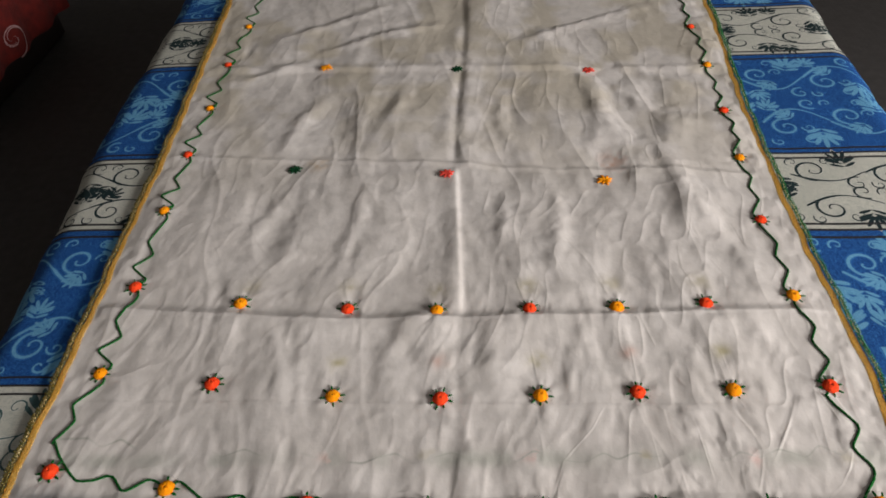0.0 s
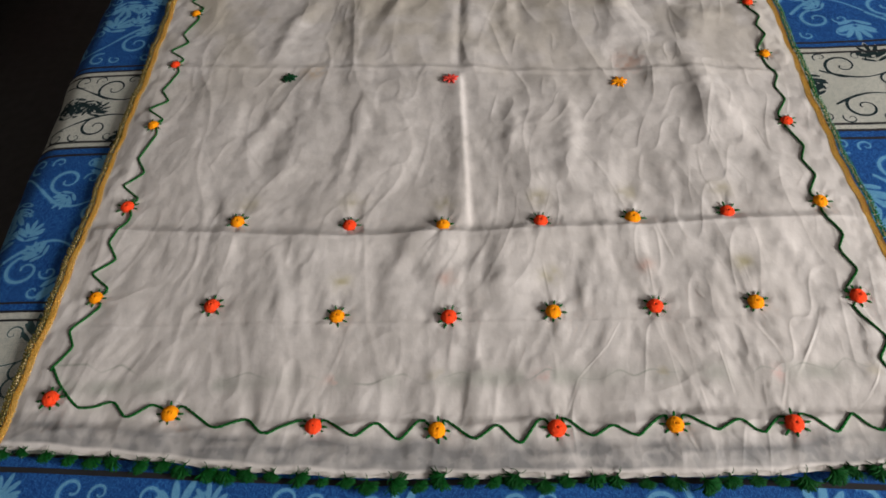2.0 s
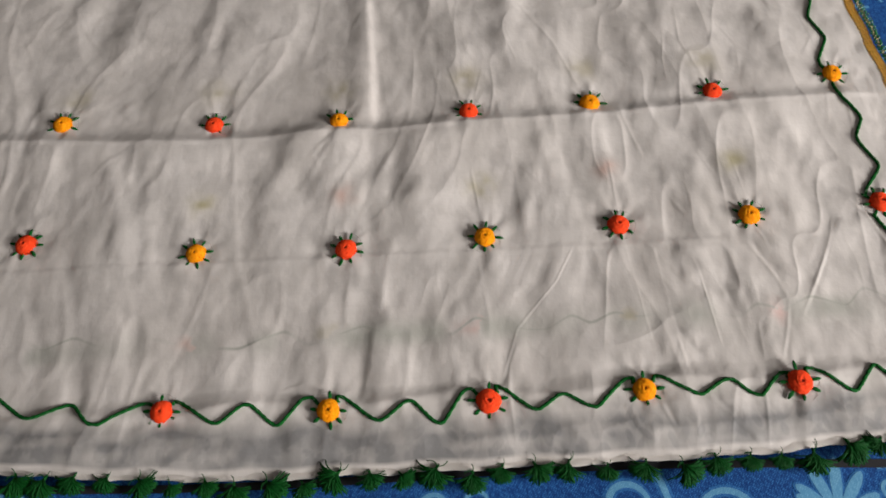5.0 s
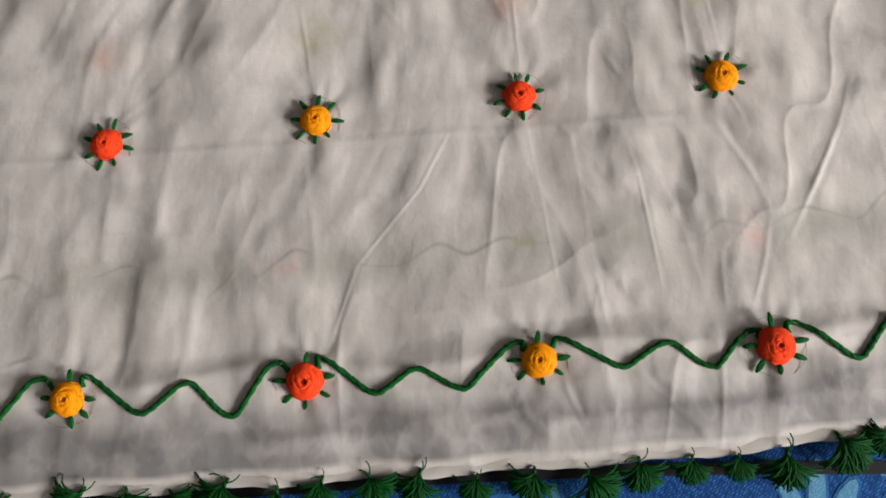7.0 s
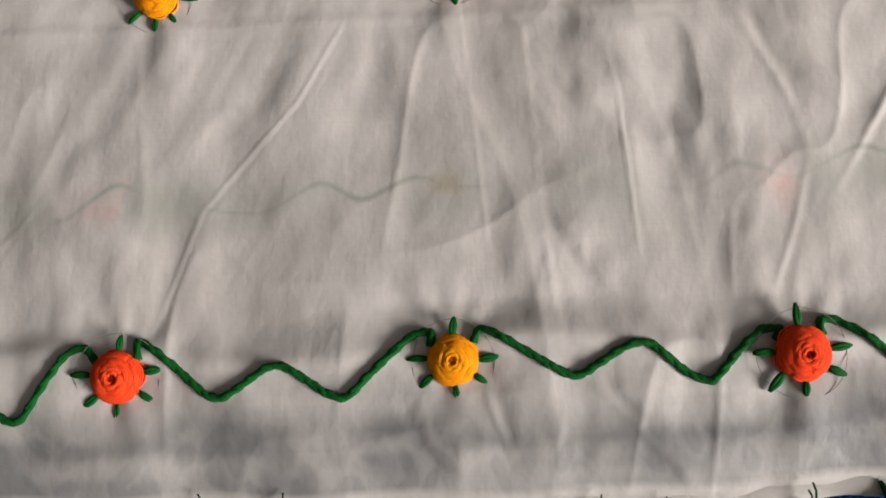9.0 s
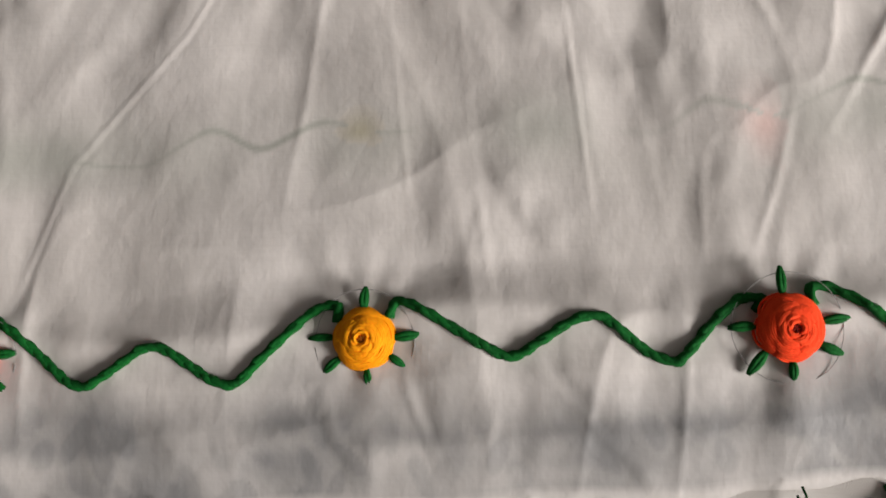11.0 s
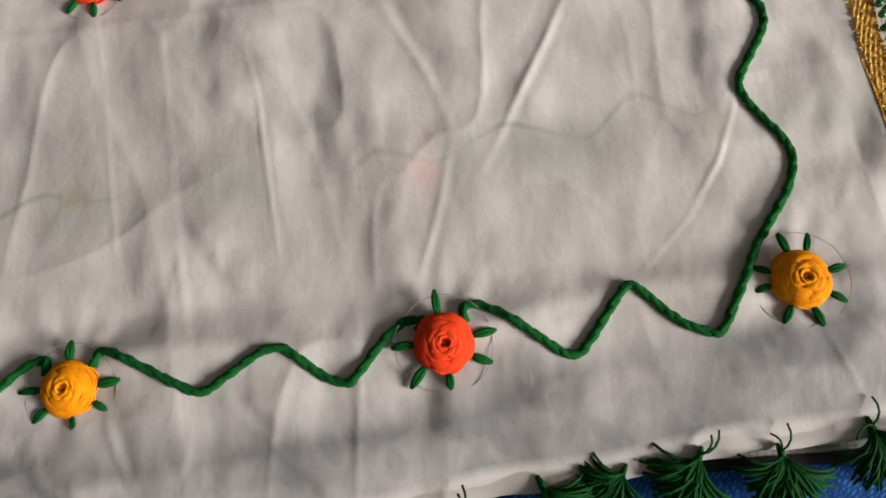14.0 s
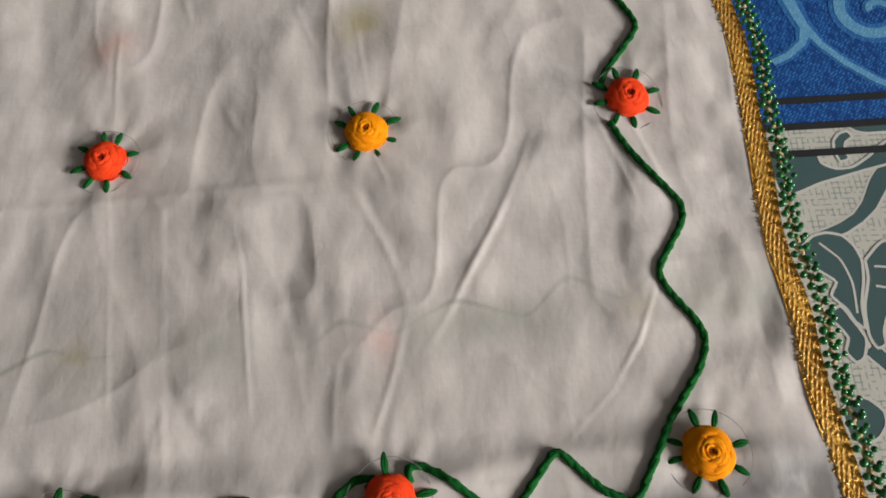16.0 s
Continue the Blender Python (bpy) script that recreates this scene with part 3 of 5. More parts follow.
for a, b, c, d in ((-WIN_W / 2, 0, -WIN_W / 2 + 0.05, WIN_H), (WIN_W / 2 - 0.05, 0, WIN_W / 2, WIN_H), (-WIN_W / 2 + 0.05, 0, WIN_W / 2 - 0.05, 0.05), (-WIN_W / 2 + 0.05, WIN_H - 0.05, WIN_W / 2 - 0.05, WIN_H)):
    part("window_frame", bm_mesh("window_frame", box(-0.04, a, b, 0.04, c, d, 0.006), M_WOOD), window)

# ---- the bed ----
BED_Y0, BED_Y1 = -0.64, 1.97
bed = thing("bed", "low dark wooden bed with a mattress under the sheet", "bed", (0.02, 0.66, 0.0))
for sx in (-0.60, 0.60):
    for sy in (-0.98, 0.98):
        part("leg", bm_mesh("leg", box(sx - 0.035, sy - 0.035, 0, sx + 0.035, sy + 0.035, 0.22, 0.006), M_WOOD), bed)
part("bed_frame", bm_mesh("bed_frame", box(-0.635, -1.03, 0.16, 0.635, 1.03, 0.30, 0.01), M_WOOD), bed)
part("mattress", bm_mesh("mattress", box(-0.615, -1.02, 0.30, 0.66, 1.03, 0.486, 0.05), M_MATTRESS), bed)

SHEET = 0.490
R_EDGE = 0.055


def sheet_l(y):
    return -0.615 - 0.055 * y + 0.006 * math.sin(y * 6)


def sheet_r(y):
    return 0.672 + 0.012 * y + 0.008 * math.sin(y * 5 + 1)


def sheet_point(s, y, up=0.0):
    """A point of the bed sheet, turned down at the foot and the head of the bed."""
    near, far = -0.36, 1.69
    p = sheet_flat(s, min(max(y, near), far), up)
    over, sg, ed = (near - y, -1, near) if y < near else ((y - far, 1, far) if y > far else (0.0, 1, far))
    if over > 0:
        a = min(over / R_EDGE, math.pi / 2)
        p.y = ed + sg * R_EDGE * math.sin(a)
        p.z -= R_EDGE * (1 - math.cos(a)) + max(0.0, over - R_EDGE * math.pi / 2)
    return p


def sheet_flat(s, y, up=0.0):
    """A point of the bed sheet, s metres across from the middle, y along, lifted by up."""
    lo, hi = sheet_l(y), sheet_r(y)
    dz = 0.0015 * noise.noise((s * 6, y * 6, 0.3)) + 0.0010 * noise.noise((s * 18, y * 11, 1.3))
    over = s - hi if s > hi else (lo - s if s < lo else 0.0)
    sg, ed = (1, hi) if s > hi else (-1, lo)
    if over <= 0:
        return Vector((s, y, SHEET + dz + up))
    arc = R_EDGE * math.pi / 2
    fold = 0.010 * math.sin(y * 26 + 3 * sg) * min(1, over / 0.25) + 0.006 * math.sin(y * 61) * min(1, over / 0.3)
    if over < arc:
        a = over / R_EDGE
        n = Vector((sg * math.sin(a), 0, math.cos(a)))
        return Vector((ed, y, SHEET - R_EDGE)) + n * (R_EDGE + dz + up) + Vector((sg * fold, 0, 0))
    return Vector((ed + sg * (R_EDGE + up + dz + fold), y, SHEET - R_EDGE - (over - arc)))


def sheet_patch(g, poly, up):
    """A small printed shape with any outline."""
    flat = [Vector((q[0], q[1], 0)) for q in poly]
    g.put([sheet_point(q[0], q[1], up) for q in poly], tessellate_polygon([flat]))


def sheet_line(g, pts, w, up):
    """A printed line with tapering width."""
    n = len(pts)
    verts, faces = [], []
    for i in range(n):
        a, b = pts[max(i - 1, 0)], pts[min(i + 1, n - 1)]
        dx, dy = b[0] - a[0], b[1] - a[1]
        ln = math.hypot(dx, dy) or 1
        wi = (w[i] if hasattr(w, "__len__") else w) / 2
        for k in (1, -1):
            verts.append(sheet_point(pts[i][0] - dy / ln * wi * k, pts[i][1] + dx / ln * wi * k, up))
        if i:
            faces.append((2 * i - 2, 2 * i - 1, 2 * i + 1, 2 * i))
    g.put(verts, faces)


def spiral(cx, cy, r, turn, start, sense, n=26):
    out = []
    for i in range(n):
        t = i / (n - 1)
        a = start + sense * turn * 2 * math.pi * t
        q = r * (1 - t) ** 0.8 * 0.9 + 0.1 * r
        out.append((cx + q * math.cos(a), cy + q * math.sin(a)))
    return out


def petal(cx, cy, ang, ln, wid, n=12):
    out = []
    for i in range(n):
        a = 2 * math.pi * i / n
        u, v = ln * (0.5 - 0.5 * math.cos(a)), wid / 2 * math.sin(a) * (0.75 + 0.35 * (0.5 - 0.5 * math.cos(a)))
        out.append((cx + u * math.cos(ang) - v * math.sin(ang), cy + u * math.sin(ang) + v * math.cos(ang)))
    return out


def tilt(s):
    """The printed bands run slightly uphill across the bed."""
    return -0.030 * s + 0.004 * math.sin(s * 9)


BANDS = [(-0.034, 0.1510), (0.449, 0.638), (0.967, 1.180)]
S_MIN, S_MAX = -1.02, 1.06
sheet = thing("bed_sheet", "blue printed cotton bed sheet with beige floral bands", "bed sheet", (0, 0.66, SHEET))
BACK = Matrix.Translation((0, -0.66, -SHEET))


def sheet_mesh():
    g = Geo()
    ss = np.linspace(S_MIN, S_MAX, 340)
    ys = np.linspace(BED_Y0, BED_Y1, 350)
    verts = [sheet_point(s, y) for y in ys for s in ss]
    n = len(ss)
    faces = [(j * n + i, j * n + i + 1, (j + 1) * n + i + 1, (j + 1) * n + i) for j in range(len(ys) - 1) for i in range(n - 1)]
    g.put(verts, faces)
    return g.mesh("sheet_fabric", M_BLUE)


part("sheet_fabric", sheet_mesh(), sheet, BACK)


def strip(y0, y1, mat, name, up):
    g = Geo()
    ss = np.linspace(S_MIN, S_MAX, 340)
    rows = max(2, int(abs(y1 - y0) / 0.006) + 1)
    verts = [sheet_point(s, y0 + (y1 - y0) * k / (rows - 1) + tilt(s), up) for k in range(rows) for s in ss]
    n = len(ss)
    faces = [(j * n + i, j * n + i + 1, (j + 1) * n + i + 1, (j + 1) * n + i) for j in range(rows - 1) for i in range(n - 1)]
    g.put(verts, faces)
    part(name, g.mesh(name, mat), sheet, BACK)


for lo, hi in BANDS:
    strip(lo, hi, M_BEIGE, "beige_band", 0.00010)
    for y in (lo - 0.016, lo, lo + 0.013, hi - 0.013, hi, hi + 0.013):
        half = 0.0030 if y < -0.04 else (0.0017 if y < 0.3 else 0.0024)
        strip(y - half, y + half, M_BLACK, "black_stripe", 0.00044)


BUSY = True                        # the generated print leaves room for the larger motifs below


def hidden(s, y):
    return (-0.47 < s < 0.39 and y > 0.03) or (BUSY and ((0.42 < s < 0.58 and -0.03 < y < 0.215) or (0.11 < s < 0.36 and -0.14 < y < -0.03)))


def flower_motif(cx, cy, ang, size, mat, back):
    """A printed lotus: a crown of petals over pairs of leaflets on a stalk."""
    if hidden(cx, cy):
        return
    leaves = []
    for k in (-2, -1, 0, 1, 2):
        a = ang + k * 0.50
        leaves.append((cx + 0.30 * size * math.cos(ang) + 0.06 * size * math.cos(a), cy + 0.30 * size * math.sin(ang) + 0.06 * size * math.sin(a), a, size * (0.72 - 0.07 * abs(k)), size * 0.165))
    for f, ln in ((0.22, 0.62), (0.02, 0.52)):
        for k in (-1, 1):
            leaves.append((cx + f * size * math.cos(ang), cy + f * size * math.sin(ang), ang + k * (1.05 + 0.25 * (0.3 - f)), size * ln, size * 0.150))
    for mt, grow, up in ((back, 1.10, 0.00020), (mat, 1.0, 0.00034)):
        g = Geo()
        for i, (x, y, a, ln, wd) in enumerate(leaves):
            o = (grow - 1) * ln * 0.4
            sheet_patch(g, petal(x - o * math.cos(a), y - o * math.sin(a), a, ln * grow, wd * (grow + 0.22 * (grow > 1))), up + 0.000006 * i)
        part("printed_flower", g.mesh("printed_flower", mt), sheet, BACK)


def scroll_motif(pts, w, mat, back):
    if hidden(*pts[0]) or hidden(*pts[-1]):
        return
    n = len(pts)
    taper = [w * (0.55 + 0.45 * math.sin(math.pi * min(1, (i + 2) / (n * 0.7)))) for i in range(n)]
    if back is not None:
        g = Geo()
        sheet_line(g, pts, [t * 1.9 if mat is M_LBLUE else t + 0.0022 for t in taper], 0.00016)
        part("printed_scroll", g.mesh("printed_scroll", back), sheet, BACK)
    g = Geo()
    sheet_line(g, pts, taper, 0.00028)
    part("printed_scroll", g.mesh("printed_scroll", mat), sheet, BACK)


rng = random.Random(5)
for lo, hi, mat, back, w in ((-0.40, -0.052, M_LBLUE, M_MBLUE, 0.005), (0.162, 0.432, M_LBLUE, M_MBLUE, 0.0048), (0.656, 0.950, M_LBLUE, M_MBLUE, 0.0048), (1.197, 1.43, M_LBLUE, M_MBLUE, 0.0048),
                             (-0.016, 0.128, M_TEAL, M_WHITEP, 0.0036), (0.465, 0.622, M_DTEAL, M_WHITEP, 0.0046), (0.984, 1.162, M_DTEAL, M_WHITEP, 0.0046)):
    blue = mat is M_LBLUE
    rows = 2
    for r in range(rows):
        mid = lo + (hi - lo) * (r + 0.5) / rows
        amp = (hi - lo) / rows * 0.30
        s = S_MIN + 0.05
        k = r
        while s < S_MAX - 0.06:
            sg = 1 if k % 2 else -1
            stem = [(s + 0.112 * i / 14, mid + tilt(s) + sg * amp * math.sin(math.pi * i / 14) * 0.9) for i in range(15)]
            scroll_motif(stem, w, mat, back)
            scroll_motif(spiral(s + 0.035, mid + tilt(s) - sg * amp * 0.35, 0.024 + 0.004 * rng.random(), 1.25, sg * 1.6, sg), w, mat, back)
            scroll_motif(spiral(s + 0.092, mid + tilt(s) + sg * amp * 1.25, 0.017, 1.1, -sg * 1.2, -sg), w * 0.8, mat, back)
            scroll_motif(spiral(s + 0.062, mid + tilt(s) - sg * amp * 1.2, 0.013, 1.0, sg * 0.5, -sg, 18), w * 0.7, mat, back)
            scroll_motif(spiral(s + 0.010, mid + tilt(s) - sg * amp * 1.3, 0.011, 1.0, sg * 2.5, sg, 18), w * 0.6, mat, back)
            flower_motif(s + 0.088, mid + tilt(s) - sg * amp * 0.55, -sg * (1.2 + 0.5 * rng.random()), 0.052 if blue else 0.044, mat, back)
            if rng.random() < 0.8:
                flower_motif(s + 0.015, mid + tilt(s) + sg * amp * 0.9, sg * (0.9 + rng.random()), 0.036, mat, back)
            if blue:
                flower_motif(s + 0.052, mid + tilt(s) + sg * amp * 0.25, sg * (2.2 + 0.6 * rng.random()), 0.034, mat, back)
                scroll_motif(spiral(s + 0.070, mid + tilt(s) - sg * amp * 0.45, 0.012, 1.1, sg * 3.0, sg, 18), w * 0.6, mat, back)
            s += 0.112
            k += 1

BUSY = False
for cx, cy, a, sz in ((0.292, -0.108, 1.40, 0.052), (0.155, -0.125, 1.9, 0.045)):
    flower_motif(cx, cy, a, sz, M_LBLUE, M_MBLUE)
for pts in (spiral(0.222, -0.092, 0.023, 1.15, 2.6, -1), [(0.176 + 0.006 * math.sin(i * 0.5), -0.058 - 0.010 * i) for i in range(9)], spiral(0.150, -0.078, 0.017, 1.0, 0.2, 1), spiral(0.335, -0.075, 0.015, 1.1, 2.0, -1)):
    scroll_motif(pts, 0.0048, M_LBLUE, M_MBLUE)
for pts in (spiral(0.523, 0.189, 0.017, 1.1, 1.9, 1), [(0.487, 0.215), (0.487, 0.200), (0.489, 0.186), (0.494, 0.174), (0.502, 0.163), (0.512, 0.153), (0.522, 0.146)], [(0.490, 0.184), (0.486, 0.176), (0.478, 0.170), (0.470, 0.167)]):
    scroll_motif(pts, 0.0058, M_LBLUE, M_MBLUE)


def leaf_print(poly, veins=()):
    """A large printed leaf: teal with a pale outline and pale veins."""
    line = smooth_line(list(poly) + [poly[0]], 0.0016)
    g = Geo()
    sheet_patch(g, line[:-1], 0.00026)
    part("printed_leaf", g.mesh("printed_leaf", M_TEAL), sheet, BACK)
    for pts, w in [(line, 0.0012)] + [(smooth_line(v, 0.0016), 0.0009) for v in veins]:
        g = Geo()
        sheet_line(g, pts, w, 0.00036)
        part("printed_outline", g.mesh("printed_outline", M_WHITEP), sheet, BACK)


leaf_print([(0.454, 0.121), (0.474, 0.1215), (0.476, 0.115), (0.481, 0.112), (0.488, 0.112), (0.496, 0.116), (0.507, 0.123), (0.523, 0.124), (0.518, 0.114), (0.505, 0.112), (0.493, 0.110), (0.483, 0.108), (0.473, 0.106), (0.456, 0.102)])
leaf_print([(0.484, 0.125), (0.487, 0.128), (0.491, 0.129), (0.4925, 0.126), (0.489, 0.124), (0.4875, 0.120), (0.488, 0.116), (0.484, 0.115), (0.483, 0.120)])
leaf_print([(0.491, 0.1325), (0.501, 0.133), (0.524, 0.132), (0.520, 0.127), (0.500, 0.127), (0.494, 0.129)])
leaf_print([(0.530, 0.122), (0.552, 0.118), (0.562, 0.100), (0.550, 0.086), (0.545, 0.098), (0.536, 0.104), (0.522, 0.108)], [[(0.533, 0.114), (0.548, 0.106), (0.553, 0.092)]])
scroll_motif([(0.512, 0.116), (0.503, 0.110), (0.496, 0.103), (0.489, 0.094), (0.483, 0.089), (0.476, 0.0855), (0.468, 0.083), (0.455, 0.080)], 0.0075, M_TEAL, M_WHITEP)
leaf_print([(0.456, 0.078), (0.462, 0.083), (0.468, 0.084), (0.474, 0.082), (0.4772, 0.077), (0.4782, 0.071), (0.4762, 0.063), (0.4722, 0.053), (0.4705, 0.044), (0.4675, 0.047), (0.466, 0.052), (0.462, 0.058), (0.4655, 0.063), (0.462, 0.067), (0.457, 0.072)], [[(0.464, 0.080), (0.470, 0.072), (0.4715, 0.062), (0.4695, 0.050)]])
leaf_print([(0.4795, 0.071), (0.489, 0.078), (0.503, 0.076), (0.512, 0.066), (0.506, 0.056), (0.494, 0.047), (0.487, 0.050), (0.481, 0.0485), (0.477, 0.042), (0.476, 0.037), (0.4725, 0.036), (0.471, 0.041), (0.473, 0.052), (0.478, 0.063)], [[(0.482, 0.068), (0.494, 0.066), (0.506, 0.066)], [(0.480, 0.060), (0.490, 0.057), (0.498, 0.052)]])
leaf_print([(0.456, 0.050), (0.464, 0.0535), (0.467, 0.047), (0.4695, 0.040), (0.4665, 0.033), (0.463, 0.0315), (0.4605, 0.036), (0.463, 0.041), (0.460, 0.047)])
leaf_print([(0.452, 0.015), (0.459, 0.019), (0.463, 0.018), (0.467, 0.013), (0.466, 0.008), (0.462, 0.004), (0.457, 0.003), (0.452, 0.006)])
leaf_print([(0.520, 0.052), (0.540, 0.060), (0.556, 0.048), (0.552, 0.030), (0.536, 0.022), (0.522, 0.034)], [[(0.524, 0.045), (0.538, 0.044), (0.549, 0.038)]])
scroll_motif([(0.470, 0.036), (0.480, 0.022), (0.494, 0.012), (0.512, 0.008), (0.528, 0.016), (0.534, 0.028)], 0.0055, M_TEAL, M_WHITEP)

# ---- the embroidered cloth ----
cloth = thing("embroidered_cloth", "white satin cloth with wool flowers, gold beaded edges and green tassels", "cloth", (0, 0.6, TOP))
CB = Matrix.Translation((0, -0.6, -TOP))


def to_cloth(x, y, z, rz=0.0, tilt_x=0.0, tilt_y=0.0, s=1.0):
    return CB @ Matrix.Translation((x, y, z)) @ Euler((tilt_x, tilt_y, rz)).to_matrix().to_4x4() @ Matrix.Diagonal((s, s, s, 1))


VINES = [[(-0.497, 0.085), (-0.480, 0.062), (-0.452, 0.036), (-0.433, 0.036), (-0.420, 0.0415), (-0.411, 0.040), (-0.396, 0.024), (-0.388, 0.024), (-0.370, 0.036), (-0.361, 0.035)],
         [(-0.337, 0.035), (-0.330, 0.033), (-0.298, 0.010), (-0.286, 0.009), (-0.265, 0.0165), (-0.258, 0.016), (-0.243, 0.001), (-0.234, -0.0005), (-0.226, 0.004), (-0.205, 0.0135), (-0.198, 0.0140)],
         [(-0.179, 0.0150), (-0.172, 0.012), (-0.149, -0.004), (-0.141, -0.0045), (-0.127, 0.0065), (-0.119, 0.0070), (-0.103, -0.007), (-0.096, -0.008), (-0.081, 0.0095), (-0.073, 0.0110)],
         [(-0.054, 0.0105), (-0.048, 0.009), (-0.027, -0.008), (-0.019, -0.0095), (-0.003, 0.002), (0.004, 0.0025), (0.018, -0.012), (0.026, -0.0135), (0.041, 0.0075), (0.048, 0.0100)],
         [(0.066, 0.0120), (0.074, 0.0075), (0.091, -0.007), (0.098, -0.008), (0.112, 0.001), (0.119, 0.001), (0.133, -0.008), (0.140, -0.0095), (0.148, -0.002), (0.162, 0.0100), (0.169, 0.0110)],
         [(0.185, 0.0115), (0.191, 0.0095), (0.209, -0.002), (0.217, -0.005), (0.233, 0.004), (0.241, 0.0045), (0.252, -0.005), (0.260, -0.008), (0.270, 0.002), (0.278, 0.0080), (0.284, 0.0075)],
         [(0.296, 0.0100), (0.301, 0.0100), (0.309, 0.005), (0.324, -0.008), (0.330, -0.0075), (0.345, 0.009), (0.349, 0.009), (0.360, -0.003), (0.369, -0.008), (0.373, -0.006), (0.388, 0.016), (0.403, 0.034), (0.408, 0.044), (0.407, 0.051), (0.398, 0.067), (0.3975, 0.0745), (0.410, 0.092), (0.4115, 0.101), (0.404, 0.113), (0.396, 0.128), (0.391, 0.141)],
         [(0.391, 0.158), (0.393, 0.165), (0.409, 0.184), (0.4115, 0.192), (0.4035, 0.213), (0.403, 0.222), (0.4115, 0.238), (0.4105, 0.246), (0.400, 0.268), (0.401, 0.284)]]
side_r = [(0.4000, 0.1540), (0.403, 0.2948), (0.4056, 0.4477), (0.4162, 0.6017), (0.4247, 0.7394), (0.433, 0.8975), (0.437, 1.059), (0.441, 1.22)]
side_l = [(-0.4856, 0.0463), (-0.4816, 0.1842), (-0.4883, 0.336), (-0.4974, 0.5003), (-0.5065, 0.6573), (-0.5085, 0.809), (-0.5152, 0.9764), (-0.512, 1.151), (-0.515, 1.33)]
for lo, hi in zip(side_r[1:], side_r[2:]):
    VINES.append([(lo[0] + (hi[0] - lo[0]) * f + o, lo[1] + (hi[1] - lo[1]) * f) for f, o in ((0.015, -0.004), (0.08, -0.007), (0.13, -0.006), (0.29, 0.007), (0.34, 0.0068), (0.48, 0.000), (0.53, 0.001), (0.64, 0.0075), (0.69, 0.007), (0.86, -0.002), (0.93, -0.004), (0.985, -0.003))])
for lo, hi in zip(side_l[1:], side_l[2:]):
    VINES.append([(lo[0] + (hi[0] - lo[0]) * f + o, lo[1] + (hi[1] - lo[1]) * f) for f, o in ((0.012, 0.004), (0.05, 0.008), (0.10, 0.010), (0.23, -0.013), (0.27, -0.013), (0.38, 0.007), (0.42, 0.007), (0.55, -0.005), (0.60, -0.005), (0.86, 0.009), (0.94, 0.007), (0.985, 0.003))])
VINES.append([(-0.498, 0.082), (-0.499, 0.086), (-0.486, 0.110), (-0.486, 0.116), (-0.496, 0.134), (-0.494, 0.141), (-0.474, 0.168), (-0.473, 0.176)])


for k in range(7):
    if k < 6:
        VINES[k].append((ROSES[k + 1][0] - 0.0078, ROSES[k + 1][1] + 0.0050))
    if k > 0:
        VINES[k].insert(0, (ROSES[k][0] + 0.0072, ROSES[k][1] + 0.0055))


def yarn_mesh(pts):
    """Two plied strands of wool laid along the line in chain stitch."""
    line = smooth_line(pts, 0.0011)
    zs = heights(line)
    out = Geo()
    for ph in (0.0, math.pi):
        path, rad, dist = [], [], 0.0
        for i, (x, y) in enumerate(line):
            a, b = line[max(i - 1, 0)], line[min(i + 1, len(line) - 1)]
            ln = math.hypot(b[0] - a[0], b[1] - a[1]) or 1
            nx, ny = -(b[1] - a[1]) / ln, (b[0] - a[0]) / ln
            if i:
                dist += math.hypot(x - line[i - 1][0], y - line[i - 1][1])
            w = dist / 0.0115 * 2 * math.pi + ph + 0.9 * math.sin(dist * 140)
            path.append((x + nx * 0.00042 * math.cos(w), y + ny * 0.00042 * math.cos(w), zs[i] + 0.0009 + 0.00022 * math.sin(w)))
            rad.append(0.00112 * (1 + 0.13 * math.sin(dist / 0.0042 * 2 * math.pi + ph)))
        out.tube(path, rad, 6)
    return out.mesh("vine_stitch", M_GREEN)


